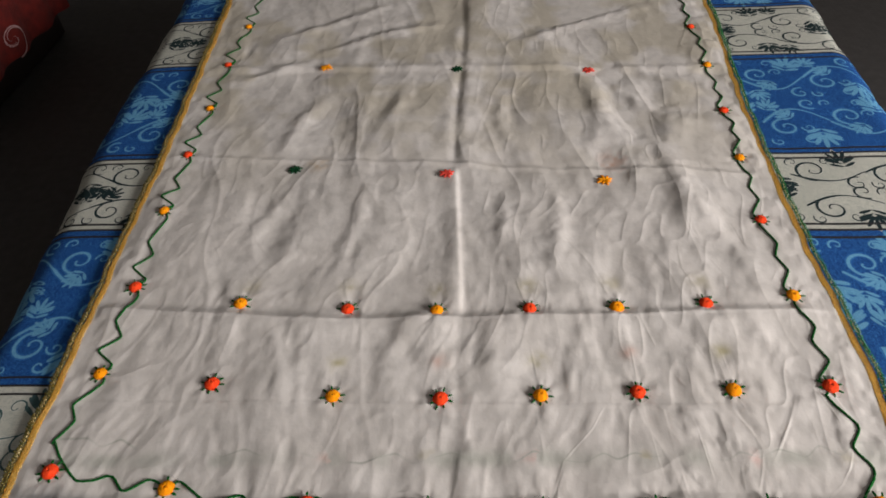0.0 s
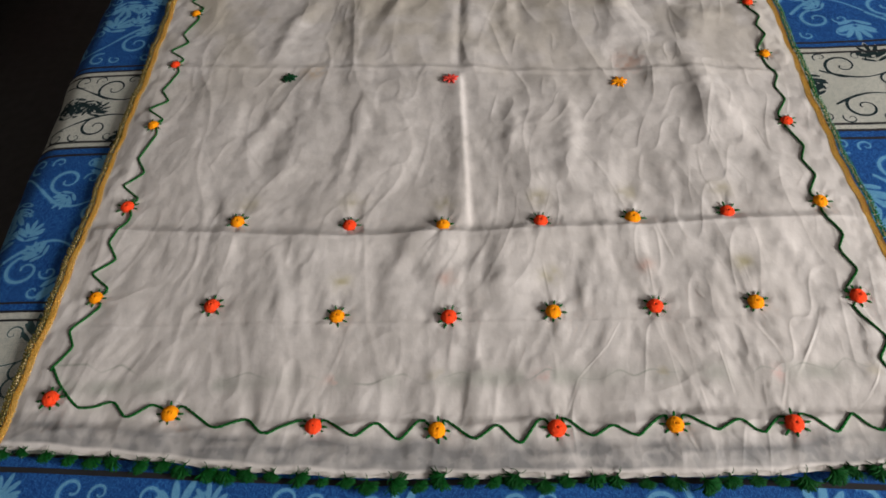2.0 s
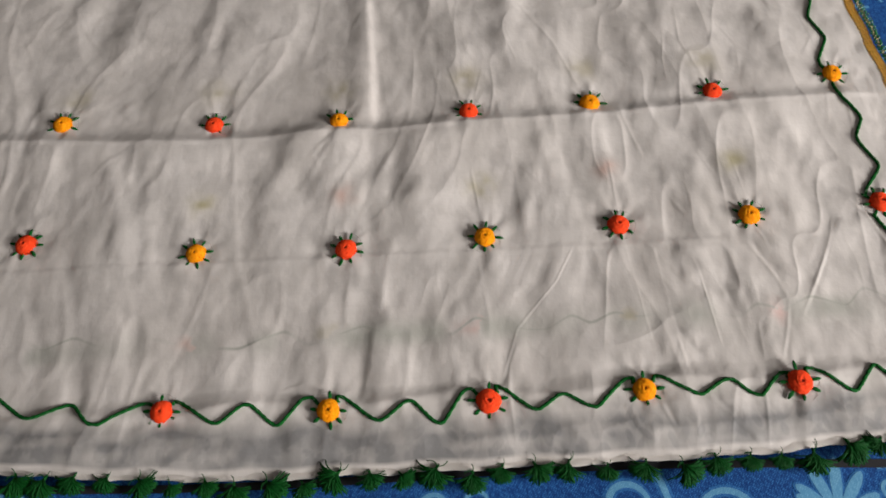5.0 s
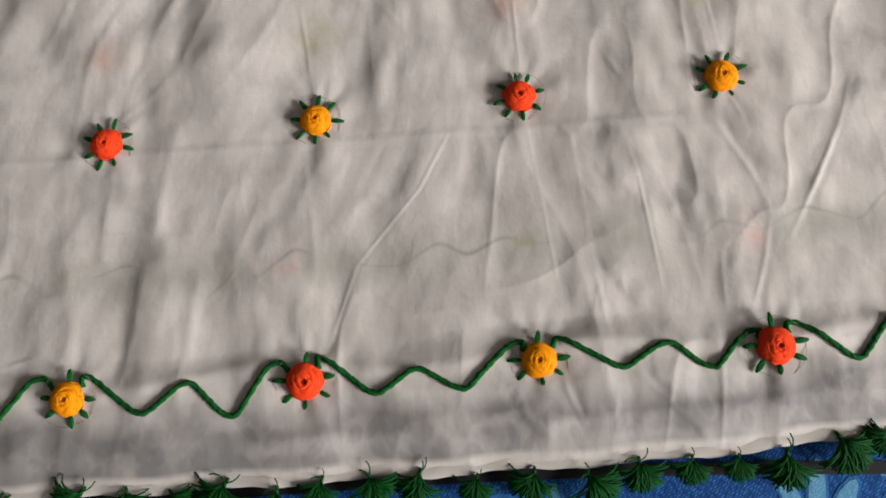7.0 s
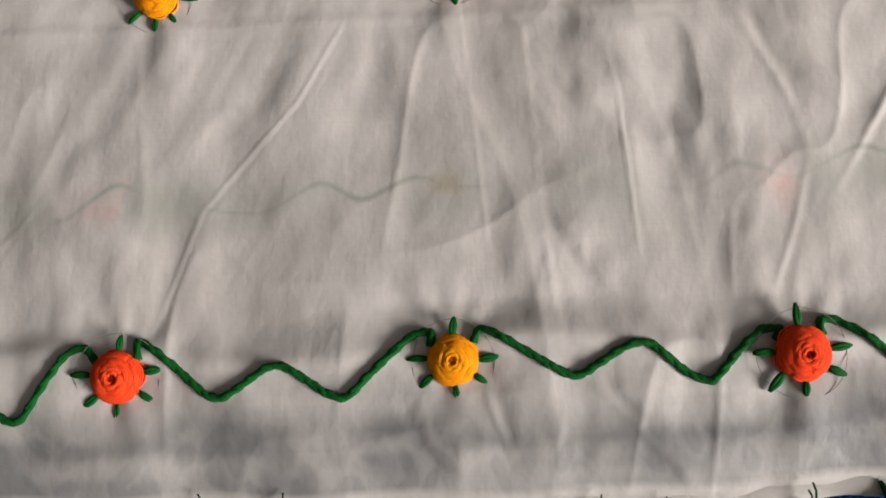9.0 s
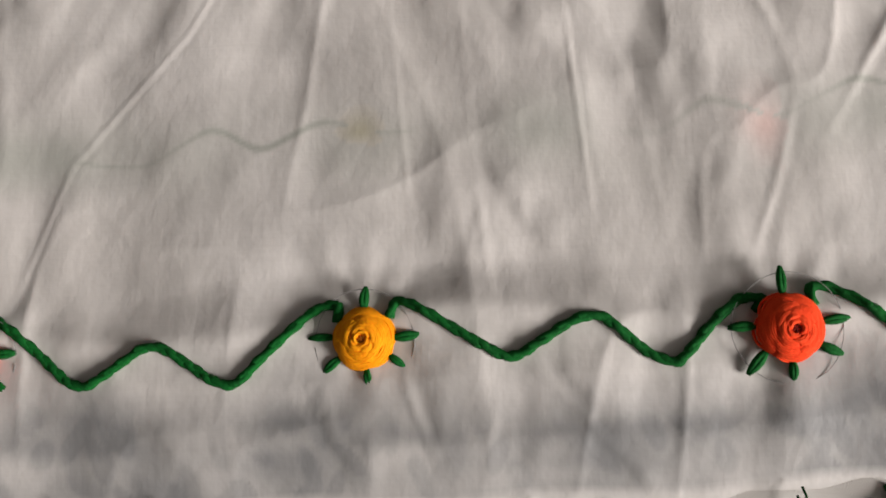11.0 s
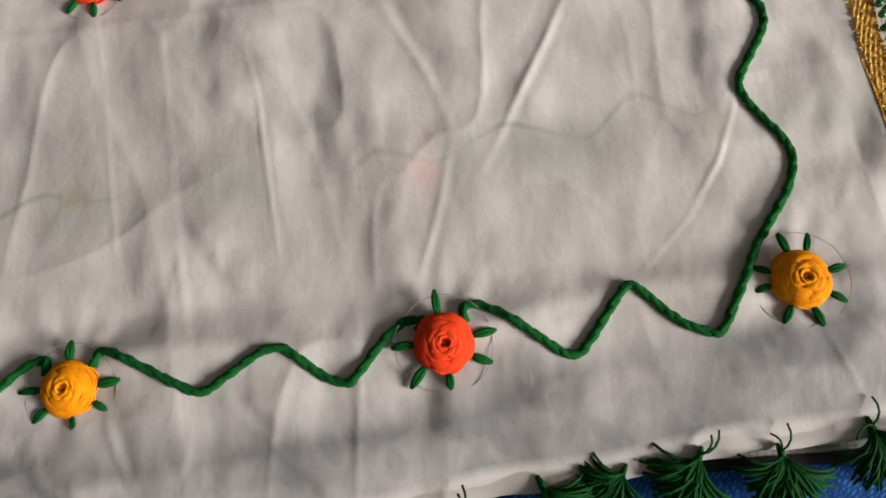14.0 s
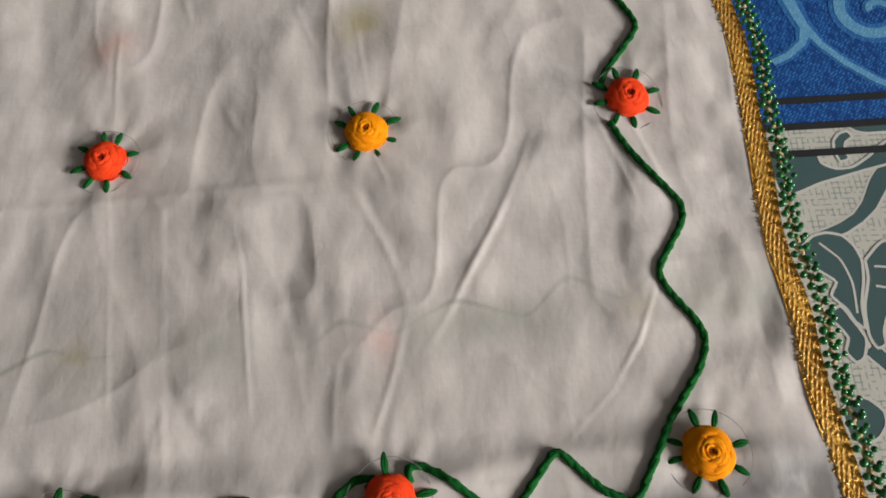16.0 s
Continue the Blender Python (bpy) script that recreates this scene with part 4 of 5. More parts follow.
# fabric
def fabric_mesh():
    ys = np.concatenate([np.arange(0, 0.20, 0.0010), np.arange(0.20, 0.65, 0.0020), np.arange(0.65, 1.50, 0.0034)])
    us = np.concatenate([np.linspace(0, 0.55, 250, endpoint=False), np.linspace(0.55, 1, 480)])
    U, V = np.meshgrid(us, ys)
    Y = V + 0.0
    X = edge_l(Y - 0.045) * (1 - U) + edge_r(Y - 0.045) * U
    Yb = hem_y(X)
    Y = Yb + V * (1 - Yb / Y_END)
    X = (edge_l(Y) - 0.001) * (1 - U) + (edge_r(Y) + 0.001) * U
    Z = TOP + relief(X, Y)
    border = np.minimum.reduce([(X - edge_l(Y)) / 0.03, (edge_r(Y) - X) / 0.03, (Y - hem_y(X)) / 0.02])
    k = np.clip(border, 0, 1)
    base = TOP - 0.0012 - 0.0018 * np.clip(1 - (Y - hem_y(X)) / 0.02, 0, 1)
    Z = np.maximum(base + (Z - base) * (0.12 + 0.88 * k), SHEET + 0.0035)
    ruff = np.clip(1.2 - (edge_r(Y) - X) / 0.040, 0, 1) * np.clip((edge_r(Y) - X - 0.0035) / 0.008, 0, 1)
    Z += ruff * (0.0021 * vnoise(X * 0.9 + 0.3 * Y, Y, 46, 8) + 0.0007 * vnoise(X, Y, 95, 55))
    ruff = np.clip(1 - (X - edge_l(Y)) / 0.032, 0, 1) * np.clip((X - edge_l(Y) - 0.0035) / 0.008, 0, 1)
    Z += 0.0022 * ruff * vnoise(X * 0.7, Y, 50, 9)
    ny, nx = X.shape
    verts = np.stack([X, Y, Z], -1).reshape(-1, 3)
    idx = np.arange(ny * nx).reshape(ny, nx)
    faces = np.stack([idx[:-1, :-1], idx[:-1, 1:], idx[1:, 1:], idx[1:, :-1]], -1).reshape(-1, 4)
    me = bpy.data.meshes.new("fabric")
    me.from_pydata(verts.tolist(), [], faces.tolist())
    me.materials.append(M_CLOTH)
    me.shade_smooth()
    # what shows through from the under layer: its own vine, roses and the printed sheet below the hem
    x, y = verts[:, 0], verts[:, 1]
    tint = np.zeros((len(verts), 4))
    tint[:, :3] = (0.31, 0.34, 0.29)
    xs = np.linspace(-0.46, 0.41, 900)
    ghost = np.array(((-0.46, 0.09), (-0.44, 0.078), (-0.42, 0.09), (-0.395, 0.074), (-0.37, 0.086), (-0.345, 0.07), (-0.32, 0.08), (-0.295, 0.064), (-0.27, 0.074), (-0.24, 0.06), (-0.21, 0.07), (-0.17, 0.058), (-0.134, 0.055), (-0.098, 0.069), (-0.078, 0.054), (-0.035, 0.069), (-0.013, 0.057), (0.012, 0.068), (0.035, 0.055), (0.055, 0.070), (0.072, 0.062), (0.097, 0.057), (0.111, 0.056), (0.131, 0.067), (0.145, 0.058), (0.164, 0.067), (0.183, 0.061), (0.205, 0.064), (0.224, 0.053), (0.241, 0.060), (0.262, 0.056), (0.275, 0.066), (0.294, 0.058), (0.318, 0.070), (0.345, 0.060), (0.362, 0.076), (0.382, 0.062), (0.40, 0.078)))
    wob = np.interp(xs, ghost[:, 0], ghost[:, 1])
    wob = np.convolve(np.pad(wob, 4, mode="edge"), np.ones(9) / 9, mode="valid")
    yl = np.interp(x, xs, wob)
    line = np.exp(-((y - yl) / 0.0014) ** 2) * np.clip(0.5 + 0.9 * vnoise(x, y, 32, 13), 0.05, 0.9)
    band = np.exp(-((y - 0.060) / 0.011) ** 2) * np.clip(0.18 + 0.5 * vnoise(x, y, 38, 14), 0, 0.45) * 0.55
    tint[:, 3] = np.clip(np.maximum(line * 0.74, band * 2.1), 0, 0.8)
    blots = [(0.2908, 0.0575, 0.006, 0.010, (0.74, 0.40, 0.35), 0.26), (0.058, 0.062, 0.012, 0.006, (0.74, 0.38, 0.32), 0.5), (0.176, 0.0615, 0.008, 0.007, (0.45, 0.42, 0.30), 0.4), (-0.062, 0.064, 0.009, 0.007, (0.48, 0.45, 0.33), 0.4)]
    blots += [(-0.172, 0.062, 0.010, 0.007, (0.70, 0.45, 0.38), 0.3), (0.385, 0.060, 0.008, 0.007, (0.50, 0.46, 0.32), 0.3)]
    for i, (cx, cy) in enumerate(((0.289, 0.203), (0.0675, 0.195), (-0.180, 0.195))):
        blots.append((cx, cy, 0.011, 0.011, (0.50, 0.46, 0.31), 0.45))
    for i, (cx, cy) in enumerate(((0.180, 0.203), (-0.052, 0.193))):
        blots.append((cx, cy, 0.010, 0.010, (0.62, 0.42, 0.36), 0.35))
    for cx, cy in ((-0.32, 0.33), (-0.179, 0.325), (-0.059, 0.315), (0.062, 0.32), (0.175, 0.325), (0.289, 0.32)):
        blots.append((cx, cy, 0.014, 0.014, (0.47, 0.43, 0.31), 0.35))
    blots += [(0.215, 0.60, 0.022, 0.026, (0.62, 0.42, 0.33), 0.35), (-0.27, 0.615, 0.018, 0.02, (0.66, 0.52, 0.36), 0.3)]
    for cx, cy, rx, ry, col, s in blots:
        near = (np.abs(x - cx) < 3 * rx) & (np.abs(y - cy) < 3 * ry)
        a = np.exp(-((x[near] - cx) / rx) ** 2 - ((y[near] - cy) / ry) ** 2) * s * 2.1 * (0.75 + 0.6 * vnoise(x[near], y[near], 130, 15))
        old = tint[near]
        k = np.clip(a, 0, 1)[:, None]
        tot = np.maximum(old[:, 3:], k)
        old[:, :3] = np.where(k > old[:, 3:], np.array(col), old[:, :3])
        old[:, 3:] = tot
        tint[near] = old
    hem = y - hem_y(x)
    thin = np.clip((0.042 + 0.008 * vnoise(x, y, 30, 45) - hem) / 0.014, 0, 1) * np.clip((hem - 0.004) / 0.003, 0, 1)
    leafy = np.clip(0.5 + 1.6 * vnoise(0.9 * x + 0.43 * y + 0.01 * vnoise(x, y, 80, 44), 0.9 * y - 0.43 * x, 58, 16), 0, 1)
    rg = random.Random(91)
    shapes = np.zeros(len(x))
    for _ in range(330):
        cx, a = rg.uniform(-0.52, 0.43), rg.uniform(0.6, 2.5)
        cy = float(hem_y(cx)) + rg.uniform(0.006, 0.040)
        rx, ry = rg.uniform(0.004, 0.008), rg.uniform(0.002, 0.0036)
        near = np.nonzero((np.abs(x - cx) < 0.010) & (np.abs(y - cy) < 0.010))[0]
        u = ((x[near] - cx) * math.cos(a) + (y[near] - cy) * math.sin(a)) / rx
        v = ((y[near] - cy) * math.cos(a) - (x[near] - cx) * math.sin(a)) / ry
        shapes[near] = np.maximum(shapes[near], rg.uniform(0.5, 1.0) * np.clip((1.15 - np.hypot(u, v)) / 0.3, 0, 1))
    k = thin * np.clip(0.58 + 0.19 * shapes + 0.22 * leafy + 0.16 * vnoise(0.8 * x + 0.6 * y, 0.8 * y - 0.6 * x, 90, 43) + 0.20 * vnoise(x * 0.25, y, 150, 18), 0.1, 0.95)
    up = k > tint[:, 3]
    tint[up, :3] = (0.22, 0.222, 0.225)
    tint[up, 3] = k[up]
    # darker, yellowish patches that grow stronger towards the far end
    far = np.clip((y - 0.50) / 0.35, 0, 1)
    k = far * np.clip(0.24 + 0.75 * vnoise(x, y * 0.7, 13, 41) + 0.45 * vnoise(x, y, 34, 42), 0, 0.62)
    up = k > tint[:, 3]
    tint[up, :3] = (0.47, 0.42, 0.31)
    tint[up, 3] = k[up]
    at = me.attributes.new("under", "FLOAT_COLOR", "POINT")
    at.data.foreach_set("color", tint.astype(np.float32).ravel())
    return me


part("fabric", fabric_mesh(), cloth, CB, "creased white satin showing the layer beneath")
for v in VINES:
    part("vine_stitch", yarn_mesh(v), cloth, CB)


# hem: a rolled edge along the bottom
def hem_mesh():
    xs = np.arange(-0.525, 0.4365, 0.002)
    g = Geo()
    g.tube([(x, hem_y(x) + 0.0016, SHEET + 0.0041 + 0.0002 * math.sin(x * 210)) for x in xs], [0.0040 + 0.0003 * math.sin(x * 330) for x in xs], 12, 0.20)
    return g.mesh("rolled_hem", M_HEM)


part("rolled_hem", hem_mesh(), cloth, CB, "white rolled hem")


# woven rose: bundles of wool wound over a padded dome, each tucked under the next
def dome(r):
    f = min(1.0, r / 0.0098)
    return 0.0060 * (1 - f ** 2.6) ** 0.6 - 0.0011 * math.exp(-(r / 0.0013) ** 2)


def rose_mesh(mat, seed):
    rg = random.Random(seed)
    g = Geo()
    rings, sides = 8, 22
    verts, faces = [(0, 0, dome(0.0))], []
    for r in range(1, rings + 1):
        q = 0.0094 * r / rings
        for k in range(sides):
            a = 2 * math.pi * k / sides
            verts.append((q * math.cos(a), q * math.sin(a), dome(q)))
    for k in range(sides):
        faces.append((0, 1 + k, 1 + (k + 1) % sides))
    for r in range(rings - 1):
        for k in range(sides):
            a, b = 1 + r * sides + k, 1 + r * sides + (k + 1) % sides
            faces.append((a, a + sides, b + sides, b))
    g.put(verts, faces)
    core, petals = g.mesh("rose", mat), []
    turn = rg.random() * 6
    for rad, wide, arcs, strands in ((0.0083, 0.0030, 5, 6), (0.0064, 0.0026, 5, 5), (0.0047, 0.0022, 4, 5), (0.0032, 0.0016, 4, 4), (0.0020, 0.0010, 3, 3)):
        for k in range(arcs):
            span = 2 * math.pi / arcs * rg.uniform(1.20, 1.50)
            a0 = turn + k * 2 * math.pi / arcs + rg.uniform(-0.22, 0.22)
            grow = rg.uniform(-0.0003, 0.0004)
            g = Geo()
            for j in range(strands):
                o = (j + 0.5) / strands - 0.5
                n = 13
                path, thick = [], []
                wig = rg.uniform(-0.00010, 0.00010)
                for i in range(n):
                    t = i / (n - 1)
                    belly = math.sin(math.pi * t)
                    q = rad + grow + o * wide * (0.45 + 0.55 * belly) + 0.0006 * belly - 0.0007 * t + wig
                    z = dome(q) + 0.0002 + 0.0004 * belly - 0.0004 * t + 0.0003 * math.cos(math.pi * o)
                    path.append((q * math.cos(a0 + span * t), q * math.sin(a0 + span * t), max(0.0003, z)))
                    thick.append(0.00040 * (0.55 + 0.55 * belly) * rg.uniform(0.92, 1.08))
                g.tube(path, thick, 5)
            petals.append(g.mesh("petal_wrap", mat))
        turn += 0.9
    return core, petals


def pit_mesh(mat):
    """Short dark strands crossed in a rose's middle, painting the shade of its hole."""
    g = Geo()
    for k in range(5):
        a = 2 * math.pi * k / 5 + 0.3
        g.tube([(0.0014 * t * math.cos(a), 0.0014 * t * math.sin(a), dome(0.0014 * t) + 0.00085 - 0.0003 * t) for t in (0, 0.35, 0.7, 1)], [0.00034, 0.00034, 0.00028, 0.00014], 5)
    return g.mesh("centre_stitch", mat)


def leaf_mesh(seed, mat=None, ln=0.0074, wid=0.0013):
    rg = random.Random(seed)
    g = Geo()
    bend = rg.uniform(-0.0008, 0.0008)
    for o in (-0.45, 0.45):
        n = 7
        g.tube([(ln * i / (n - 1), o * wid * math.sin(math.pi * i / (n - 1)) + bend * (i / (n - 1)) ** 2, 0.0009 + 0.0006 * math.sin(math.pi * i / (n - 1))) for i in range(n)],
               [wid * (0.35 + 0.45 * math.sin(math.pi * (0.15 + 0.75 * i / (n - 1)))) for i in range(n)], 5)
    return g.mesh("leaf_stitch", mat or M_GREEN)


def ring_mesh():
    g = Geo()
    g.tube([(0.0158 * math.cos(a) * (1 + 0.03 * math.sin(3 * a)), 0.0158 * math.sin(a), 0.0009) for a in np.linspace(0, 2 * math.pi * 0.97, 48)], 0.00012, 4)
    return g.mesh("pencil_circle", M_PENCIL)


# darkened thread colours stand in for the shade inside each rose's hole
PIT = {"r": pit_mesh(thread_mat("red_pit_shade", (0.22, 0.016, 0.008), (0.10, 0.008, 0.005))), "y": pit_mesh(thread_mat("yellow_pit_shade", (0.36, 0.11, 0.008), (0.22, 0.06, 0.005)))}
BLOOM = {"r": [rose_mesh(M_RED, s) for s in (1, 2, 3, 4)], "y": [rose_mesh(M_YEL, s) for s in (5, 6, 7, 8)]}
LEAF = [leaf_mesh(s) for s in range(5)]
RING = ring_mesh()
rng = random.Random(11)
for i, (x, y, c) in enumerate(ROSES):
    small = 1.0 if y < 0.4 else 0.88
    rot = rng.random() * 6.28
    lean = rng.uniform(-0.05, 0.05)
    bloom = part("rose", BLOOM[c][i % 4][0], cloth, to_cloth(x, y, height(x, y) + 0.0006, 0.0, 0.08 + lean, lean, small * rng.uniform(0.87, 0.95)), "orange-red woven wool rose" if c == "r" else "marigold yellow woven wool rose")
    for wrap in BLOOM[c][i % 4][1]:
        part("petal_wrap", wrap, bloom)
    part("centre_stitch", PIT[c], bloom, Matrix.Rotation(rot, 4, "Z"))
    if i in (1, 2, 3, 4, 5, 6):
        angles = [1.60, 0.05, -0.62, -1.50, -2.40, 3.10]
    elif i == 7:
        angles = [2.75, 1.75, 1.05, 0.25, -0.60, -1.30, -2.20, 3.30]
    else:
        angles = [2 * math.pi * (k + 0.25) / 8 + 0.25 * (i % 3) for k in range(8)]
    for a in angles:
        part("leaf_stitch", LEAF[rng.randrange(5)], bloom, Matrix.Rotation(a + rng.uniform(-0.12, 0.12), 4, "Z") @ Matrix.Translation((0.0092, 0, -0.0002)) @ Matrix.Diagonal((rng.uniform(0.8, 1.15), rng.uniform(0.85, 1.1) * (1.0 if i < 7 else 0.88), 1, 1)))
    if y < 0.4:
        part("pencil_circle", RING, bloom, Matrix.Rotation(rng.random() * 6, 4, "Z"))

FLATMESH = {"g": leaf_mesh(21, M_DGREEN, 0.0105, 0.0019), "p": leaf_mesh(22, M_PINK, 0.0105, 0.0019), "y": leaf_mesh(23, M_YEL, 0.0105, 0.0019)}
FLATNAME = {"g": "small dark green daisy-stitch flower", "p": "small coral pink daisy-stitch flower", "y": "small yellow daisy-stitch flower"}
for x, y, c in FLAT:
    g = Geo()
    g.tube([(0.0016 * math.cos(a), 0.0016 * math.sin(a), 0.0012) for a in np.linspace(0, 5.8, 9)], 0.0009, 5)
    core = part("daisy_flower", g.mesh("daisy_flower", {"g": M_DGREEN, "p": M_PINK, "y": M_YEL}[c]), cloth, to_cloth(x, y, height(x, y) + 0.0004, 0.3), FLATNAME[c])
    for k in range(8):
        part("petal_stitch", FLATMESH[c], core, Matrix.Rotation(2 * math.pi * k / 8 + rng.uniform(-0.1, 0.1), 4, "Z") @ Matrix.Translation((0.0012, 0, -0.0002)) @ Matrix.Diagonal((rng.uniform(0.8, 1.2), 1, 1, 1)))

# ---- gold trims with green beads ----
ICO = bmesh.new()
bmesh.ops.create_icosphere(ICO, subdivisions=2, radius=1.0)
ICO_V = [tuple(v.co) for v in ICO.verts]
ICO_F = [tuple(v.index for v in f.verts) for f in ICO.faces]
ICO.free()
OCT = bmesh.new()
bmesh.ops.create_icosphere(OCT, subdivisions=1, radius=1.0)
OCT_V = [tuple(v.co) for v in OCT.verts]
OCT_F = [tuple(v.index for v in f.verts) for f in OCT.faces]
OCT.free()


def trim(edge, sg, y0, y1, name):
    """A lame ribbon with a braid along it and two rows of glass beads on its outer side."""
    ys = np.arange(y0, y1, 0.002)
    ex = edge(ys)
    zb = SHEET + 0.0058
    g = Geo()
    n = 9
    verts, faces = [], []
    for j, y in enumerate(ys):
        for i in range(n):
            u = i / (n - 1)
            o = -0.0022 + 0.0094 * u
            ridge = 0.0003 * math.cos(u * 22)
            lift = 0.0005 * math.sin(math.pi * u) + ridge + 0.0003 * math.sin(y * 120 + u * 2)
            verts.append((ex[j] + sg * o, y, zb + lift))
        if j:
            for i in range(n - 1):
                a = (j - 1) * n + i
                faces.append((a, a + 1, a + n + 1, a + n))
    g.put(verts, faces)
    ribbon = part(name, g.mesh(name, M_GOLD), cloth, CB, "glittering gold ribbon with braid and green beads")
    yy = np.concatenate([np.arange(y0, 0.30, 0.0006), np.arange(0.30, y1, 0.0011)])
    xx = edge(yy)
    for i, mid in enumerate((-0.0004, 0.0008, 0.0020, 0.0032, 0.0044)):
        ph = 1.9 * i
        b = Geo()
        b.tube([(xx[k] + sg * (mid + 0.00042 * math.sin(yy[k] / 0.0056 * 2 * math.pi + ph)), yy[k], zb + 0.0003 + 0.00022 * math.cos(yy[k] / 0.0056 * 2 * math.pi + ph)) for k in range(len(yy))], [0.00056 * (1 + 0.22 * math.sin(q / 0.0028 * 2 * math.pi + ph)) for q in yy], 5)
        part("braid_cord", b.mesh("braid_cord", M_BRAID), ribbon)
    c = Geo()
    c.tube([(edge(y) + sg * (0.0106 + 0.0009 * math.sin(y * 1200)), y, zb + 0.0009) for y in yy], [0.0009 + 0.0003 * math.sin(y * 1500) for y in yy], 5)
    part("bead_cord", c.mesh("bead_cord", M_CORE), ribbon)
    rg = random.Random(3 + sg)
    glit = Geo()
    for y in np.arange(y0, y1, 0.0016):
        for o in (-0.0016, -0.0010, -0.0004, 0.0014, 0.0026, 0.0050, 0.0058, 0.0066):
            if rg.random() < 0.25:
                continue
            r = rg.uniform(0.00030, 0.00072) * (0.8 if o < 0 else 1.0)
            cx, cy, cz = edge(y) + sg * (o + rg.uniform(-0.0004, 0.0004)), y + rg.uniform(-0.0004, 0.0004), zb + 0.0002 + rg.uniform(0, 0.0004)
            glit.put([(cx + r * q[0], cy + r * q[1], cz + r * q[2]) for q in OCT_V], OCT_F)
    ob = part("glitter", glit.mesh("glitter", M_SPARK, False), ribbon)
    ob["kind"] = "stuff"
    beads, rest = [], Geo()
    k = 0
    for y in np.arange(y0, y1, 0.0043):
        for o, dy, r in ((0.0084, 0.0, 0.0015), (0.0122, 0.0020, 0.0016), (0.0139, 0.0036, 0.0012), (0.0104, 0.0030, 0.0011)):
            r *= rg.uniform(0.92, 1.12)
            cx, cy = edge(y) + sg * (o + rg.uniform(-0.0008, 0.0008)), y + dy + rg.uniform(-0.0005, 0.0005)
            cz = zb + 0.0012 + rg.uniform(-0.0002, 0.0008) - (0.0008 if o > 0.014 else 0)
            if sg > 0 and k < 295:
                part("bead", BEADMESH, ribbon, Matrix.Translation((cx, cy, cz)) @ Euler((rg.random() * 3, rg.random() * 3, 0)).to_matrix().to_4x4() @ Matrix.Diagonal((r, r, r * 0.92, 1)))
                k += 1
            else:
                rest.put([(cx + r * q[0], cy + r * q[1], cz + r * q[2]) for q in (ICO_V if y < 0.3 else OCT_V)], ICO_F if y < 0.3 else OCT_F)
    ob = part("beading", rest.mesh("beading", M_BEAD if sg > 0 else M_BEAD_LEFT), ribbon)
    ob["kind"] = "stuff"


BEADMESH = Geo().put(ICO_V, ICO_F).mesh("bead", M_BEAD)
# beads of the left trim: gold mixed with a darker green than the right
M_BEAD_LEFT = metal_mat("left_green_gold_bead", (0.26, 0.17, 0.035), (0.012, 0.045, 0.012), 0.35, 420, 0.3)
M_SPARK = metal_mat("gold_glitter", (1.0, 0.66, 0.14), (0.80, 0.42, 0.04), 0.20, 500, 0.55)
trim(edge_r, 1, -0.034, Y_END, "gold_trim")
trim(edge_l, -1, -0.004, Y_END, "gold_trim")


# ---- tassels along the hem ----
def tassel_mesh(seed):
    rg = random.Random(seed)
    g = Geo()
    g.tube([(0, 0.0020, 0.0006), (0, 0.0004, 0.0012), (0, -0.002, 0.0014)], [0.0006, 0.0009, 0.0012], 7)
    lean = rg.uniform(-0.25, 0.25)
    for k in range(105):
        a = lean + rg.uniform(-1.05, 1.05) * rg.uniform(0.5, 1)
        ln = rg.uniform(0.0105, 0.0150)
        curl = rg.uniform(-1.3, 1.3)
        z0 = rg.uniform(0.0006, 0.0024)
        pts = []
        for i in range(5):
            t = i / 4
            b = a + curl * t * 0.6
            pts.append((ln * t * math.sin(b), -0.0015 - ln * t * math.cos(b), z0 + 0.0026 * math.sin(math.pi * min(1, t * 0.85)) * rg.uniform(0.6, 1) - 0.0014 * t))
        g.tube(pts, [0.00046, 0.00052, 0.00050, 0.00046, 0.00034], 4)
    for k in range(rg.randrange(0, 3)):
        a = math.pi + rg.choice((-1, 1)) * rg.uniform(0.4, 1.4)
        ln = rg.uniform(0.004, 0.008)
        pts = [(ln * t * math.sin(a + t * 0.8), 0.0 - ln * t * math.cos(a + t * 0.8), 0.0022 + 0.0012 * math.sin(math.pi * t * 0.8)) for t in (0, 0.25, 0.5, 0.75, 1)]
        g.tube(pts, 0.00032, 4)
    return g.mesh("tassel", M_TASSEL)


TASSEL = [tassel_mesh(s) for s in range(40, 49)]
rng = random.Random(17)
x = -0.515
while x < 0.440:
    part("tassel", TASSEL[rng.randrange(9)], cloth, to_cloth(x, float(hem_y(x)) - 0.0030 + rng.uniform(-0.002, 0.0045), SHEET + 0.0046, rng.uniform(-0.65, 0.65), 0, 0, rng.uniform(0.72, 1.15)))
    x += rng.uniform(0.0215, 0.0275)

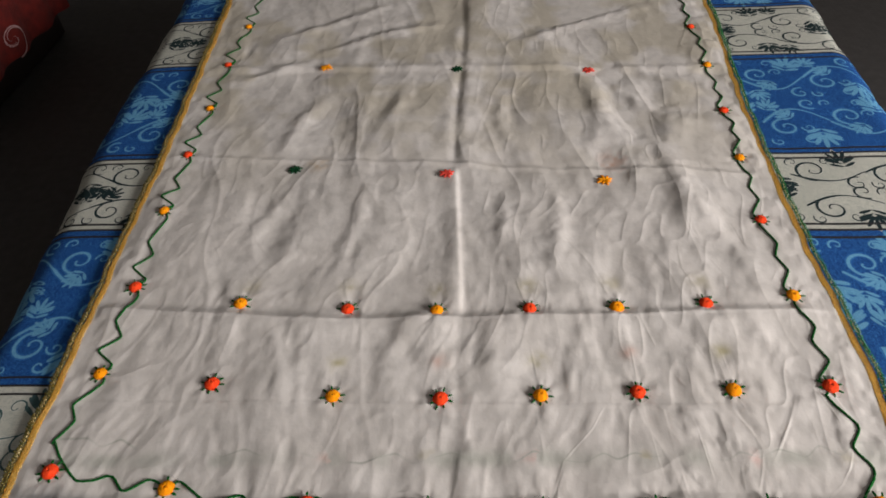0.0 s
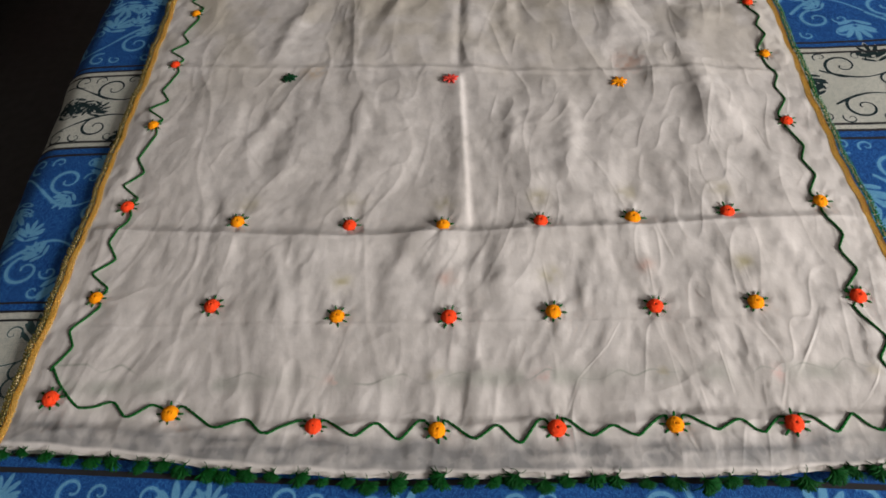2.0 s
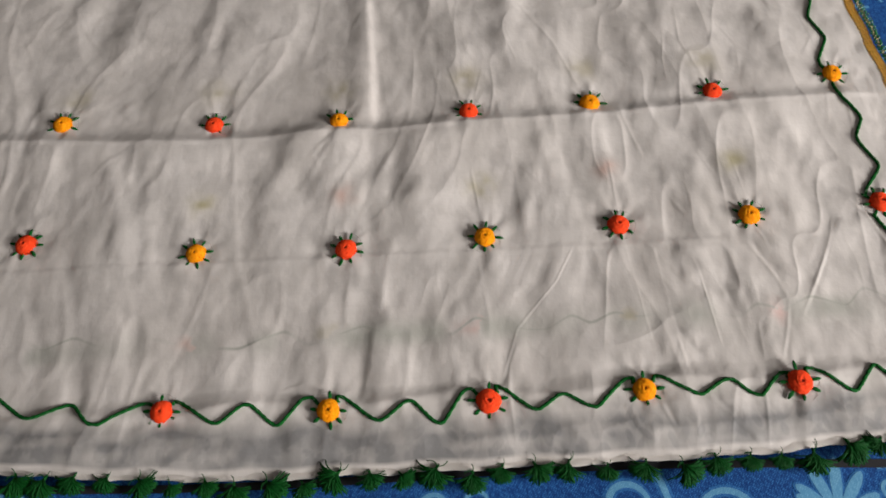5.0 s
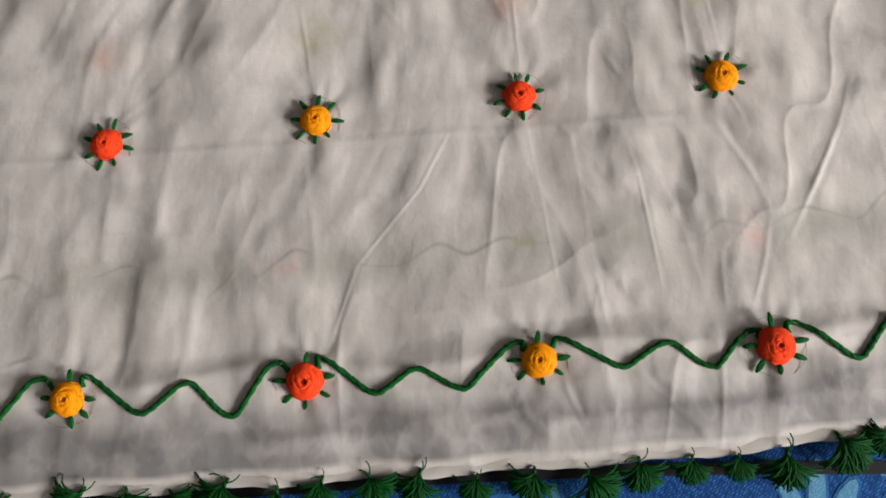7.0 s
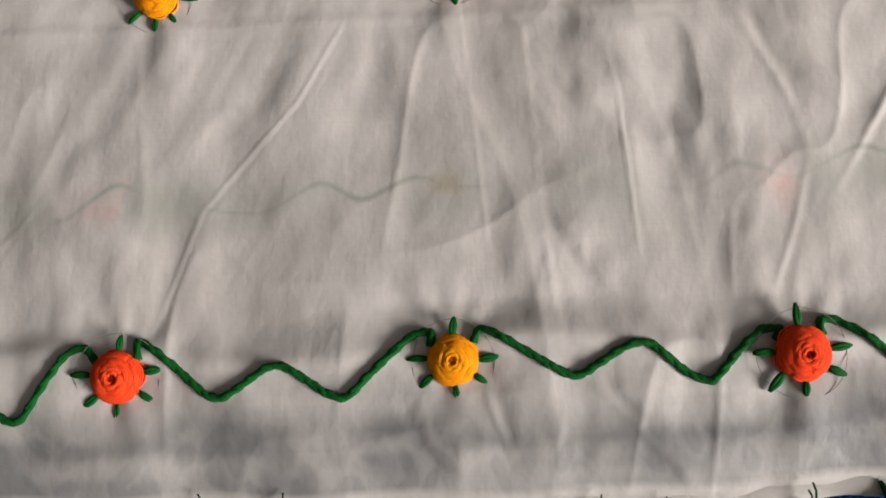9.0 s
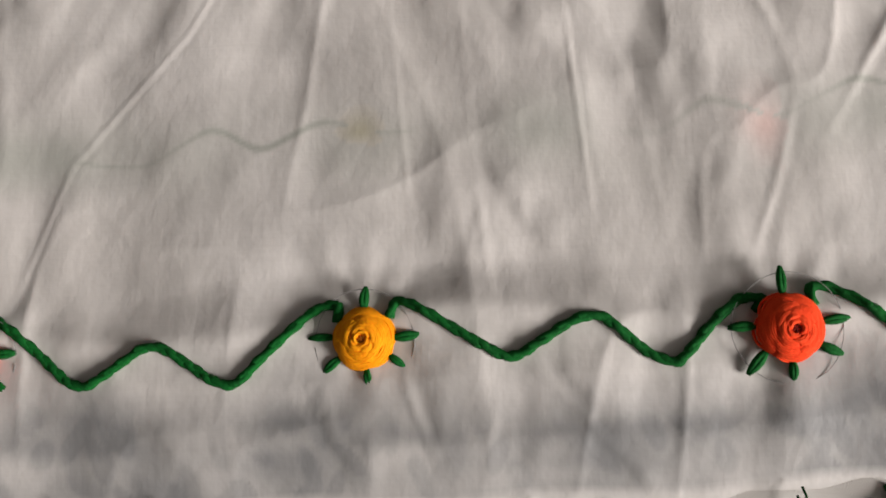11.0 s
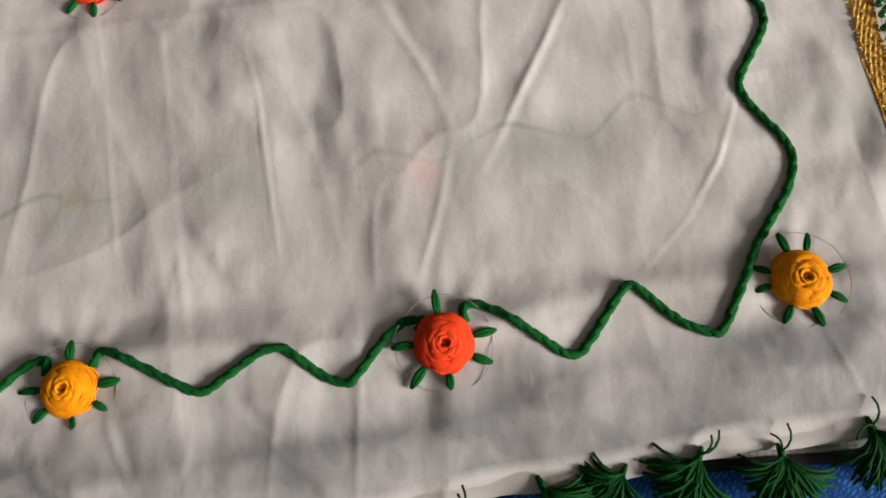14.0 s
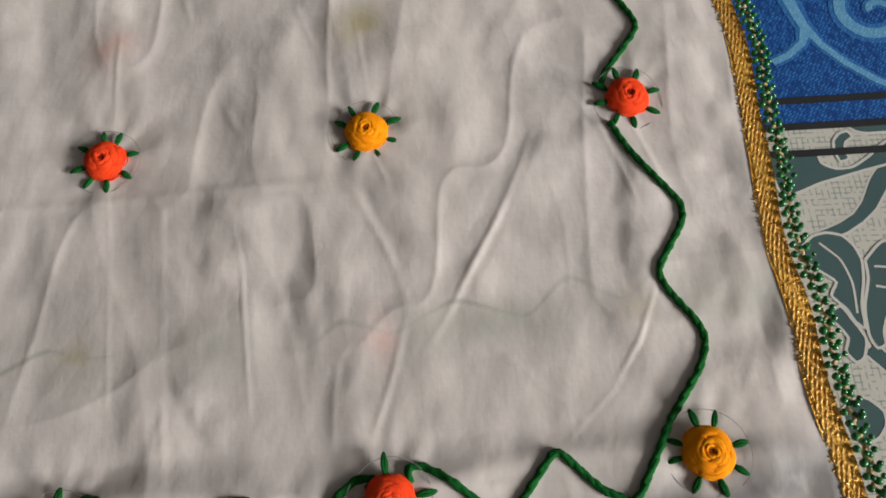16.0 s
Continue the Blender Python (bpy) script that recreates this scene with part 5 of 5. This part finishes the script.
# ---- red printed cloth on a chest beside the bed ----
chest = thing("chest", "dark wooden chest standing beside the bed", "chest", (-1.85, 1.80, 0.0))
part("body", bm_mesh("body", box(-0.30, -0.32, 0.0, 0.26, 0.42, 0.27, 0.012), M_WOOD), chest)
part("lid", bm_mesh("lid", box(-0.315, -0.335, 0.272, 0.275, 0.435, 0.30, 0.008), M_WOOD), chest)


def red_point(s, t):
    """A cloth laid over the chest, s across it towards the bed, t along it."""
    top = 0.306
    n = 0.010 * noise.noise((s * 7, t * 7, 4.0)) + 0.005 * noise.noise((s * 19, t * 15, 2.0)) + 0.009
    over = max(0.0, s - 0.29)
    if over <= 0:
        return Vector((s, t, top + n))
    a = min(over / 0.02, math.pi / 2)
    drop = max(0.0, over - 0.031)
    fold = 0.012 * math.sin(t * 34) * min(1, drop / 0.1)
    return Vector((0.29 + (0.02 + n * 0.6) * math.sin(a) + fold, t, top - 0.012 + 0.02 * math.cos(a) - drop))


red = thing("red_cloth", "dark red cloth with a pale rose print over the chest", "cloth", (-1.85, 1.80, 0.30))
RB = Matrix.Translation((0, 0, -0.30))
g = Geo()
ss, tt = np.linspace(-0.26, 0.50, 60), np.linspace(-0.31, 0.40, 60)
g.put([red_point(s, t) for t in tt for s in ss], [(j * 60 + i, j * 60 + i + 1, (j + 1) * 60 + i + 1, (j + 1) * 60 + i) for j in range(59) for i in range(59)])
body = g.mesh("red_fabric", M_REDCLOTH)
part("red_fabric", body, red, RB)
for cs, ct, sz in ((0.440, 0.011, 0.062), (0.02, -0.10, 0.05), (0.14, 0.06, 0.05), (-0.12, -0.22, 0.05)):
    g = Geo()
    for r in range(4):
        sp = spiral(cs, ct, sz * (1 - 0.22 * r), 0.8, r * 1.7, 1, 20)
        vs, fs = [], []
        for i, q in enumerate(sp):
            for w in (0.0, 0.005):
                f = 1 + w / sz
                p3 = red_point(cs + (q[0] - cs) * f, ct + (q[1] - ct) * f)
                vs.append(p3 + Vector((0.005, 0, 0.003)))
            if i:
                fs.append((2 * i - 2, 2 * i - 1, 2 * i + 1, 2 * i))
        g.put(vs, fs)
    part("printed_rose", g.mesh("printed_rose", M_ROSE), red, RB)
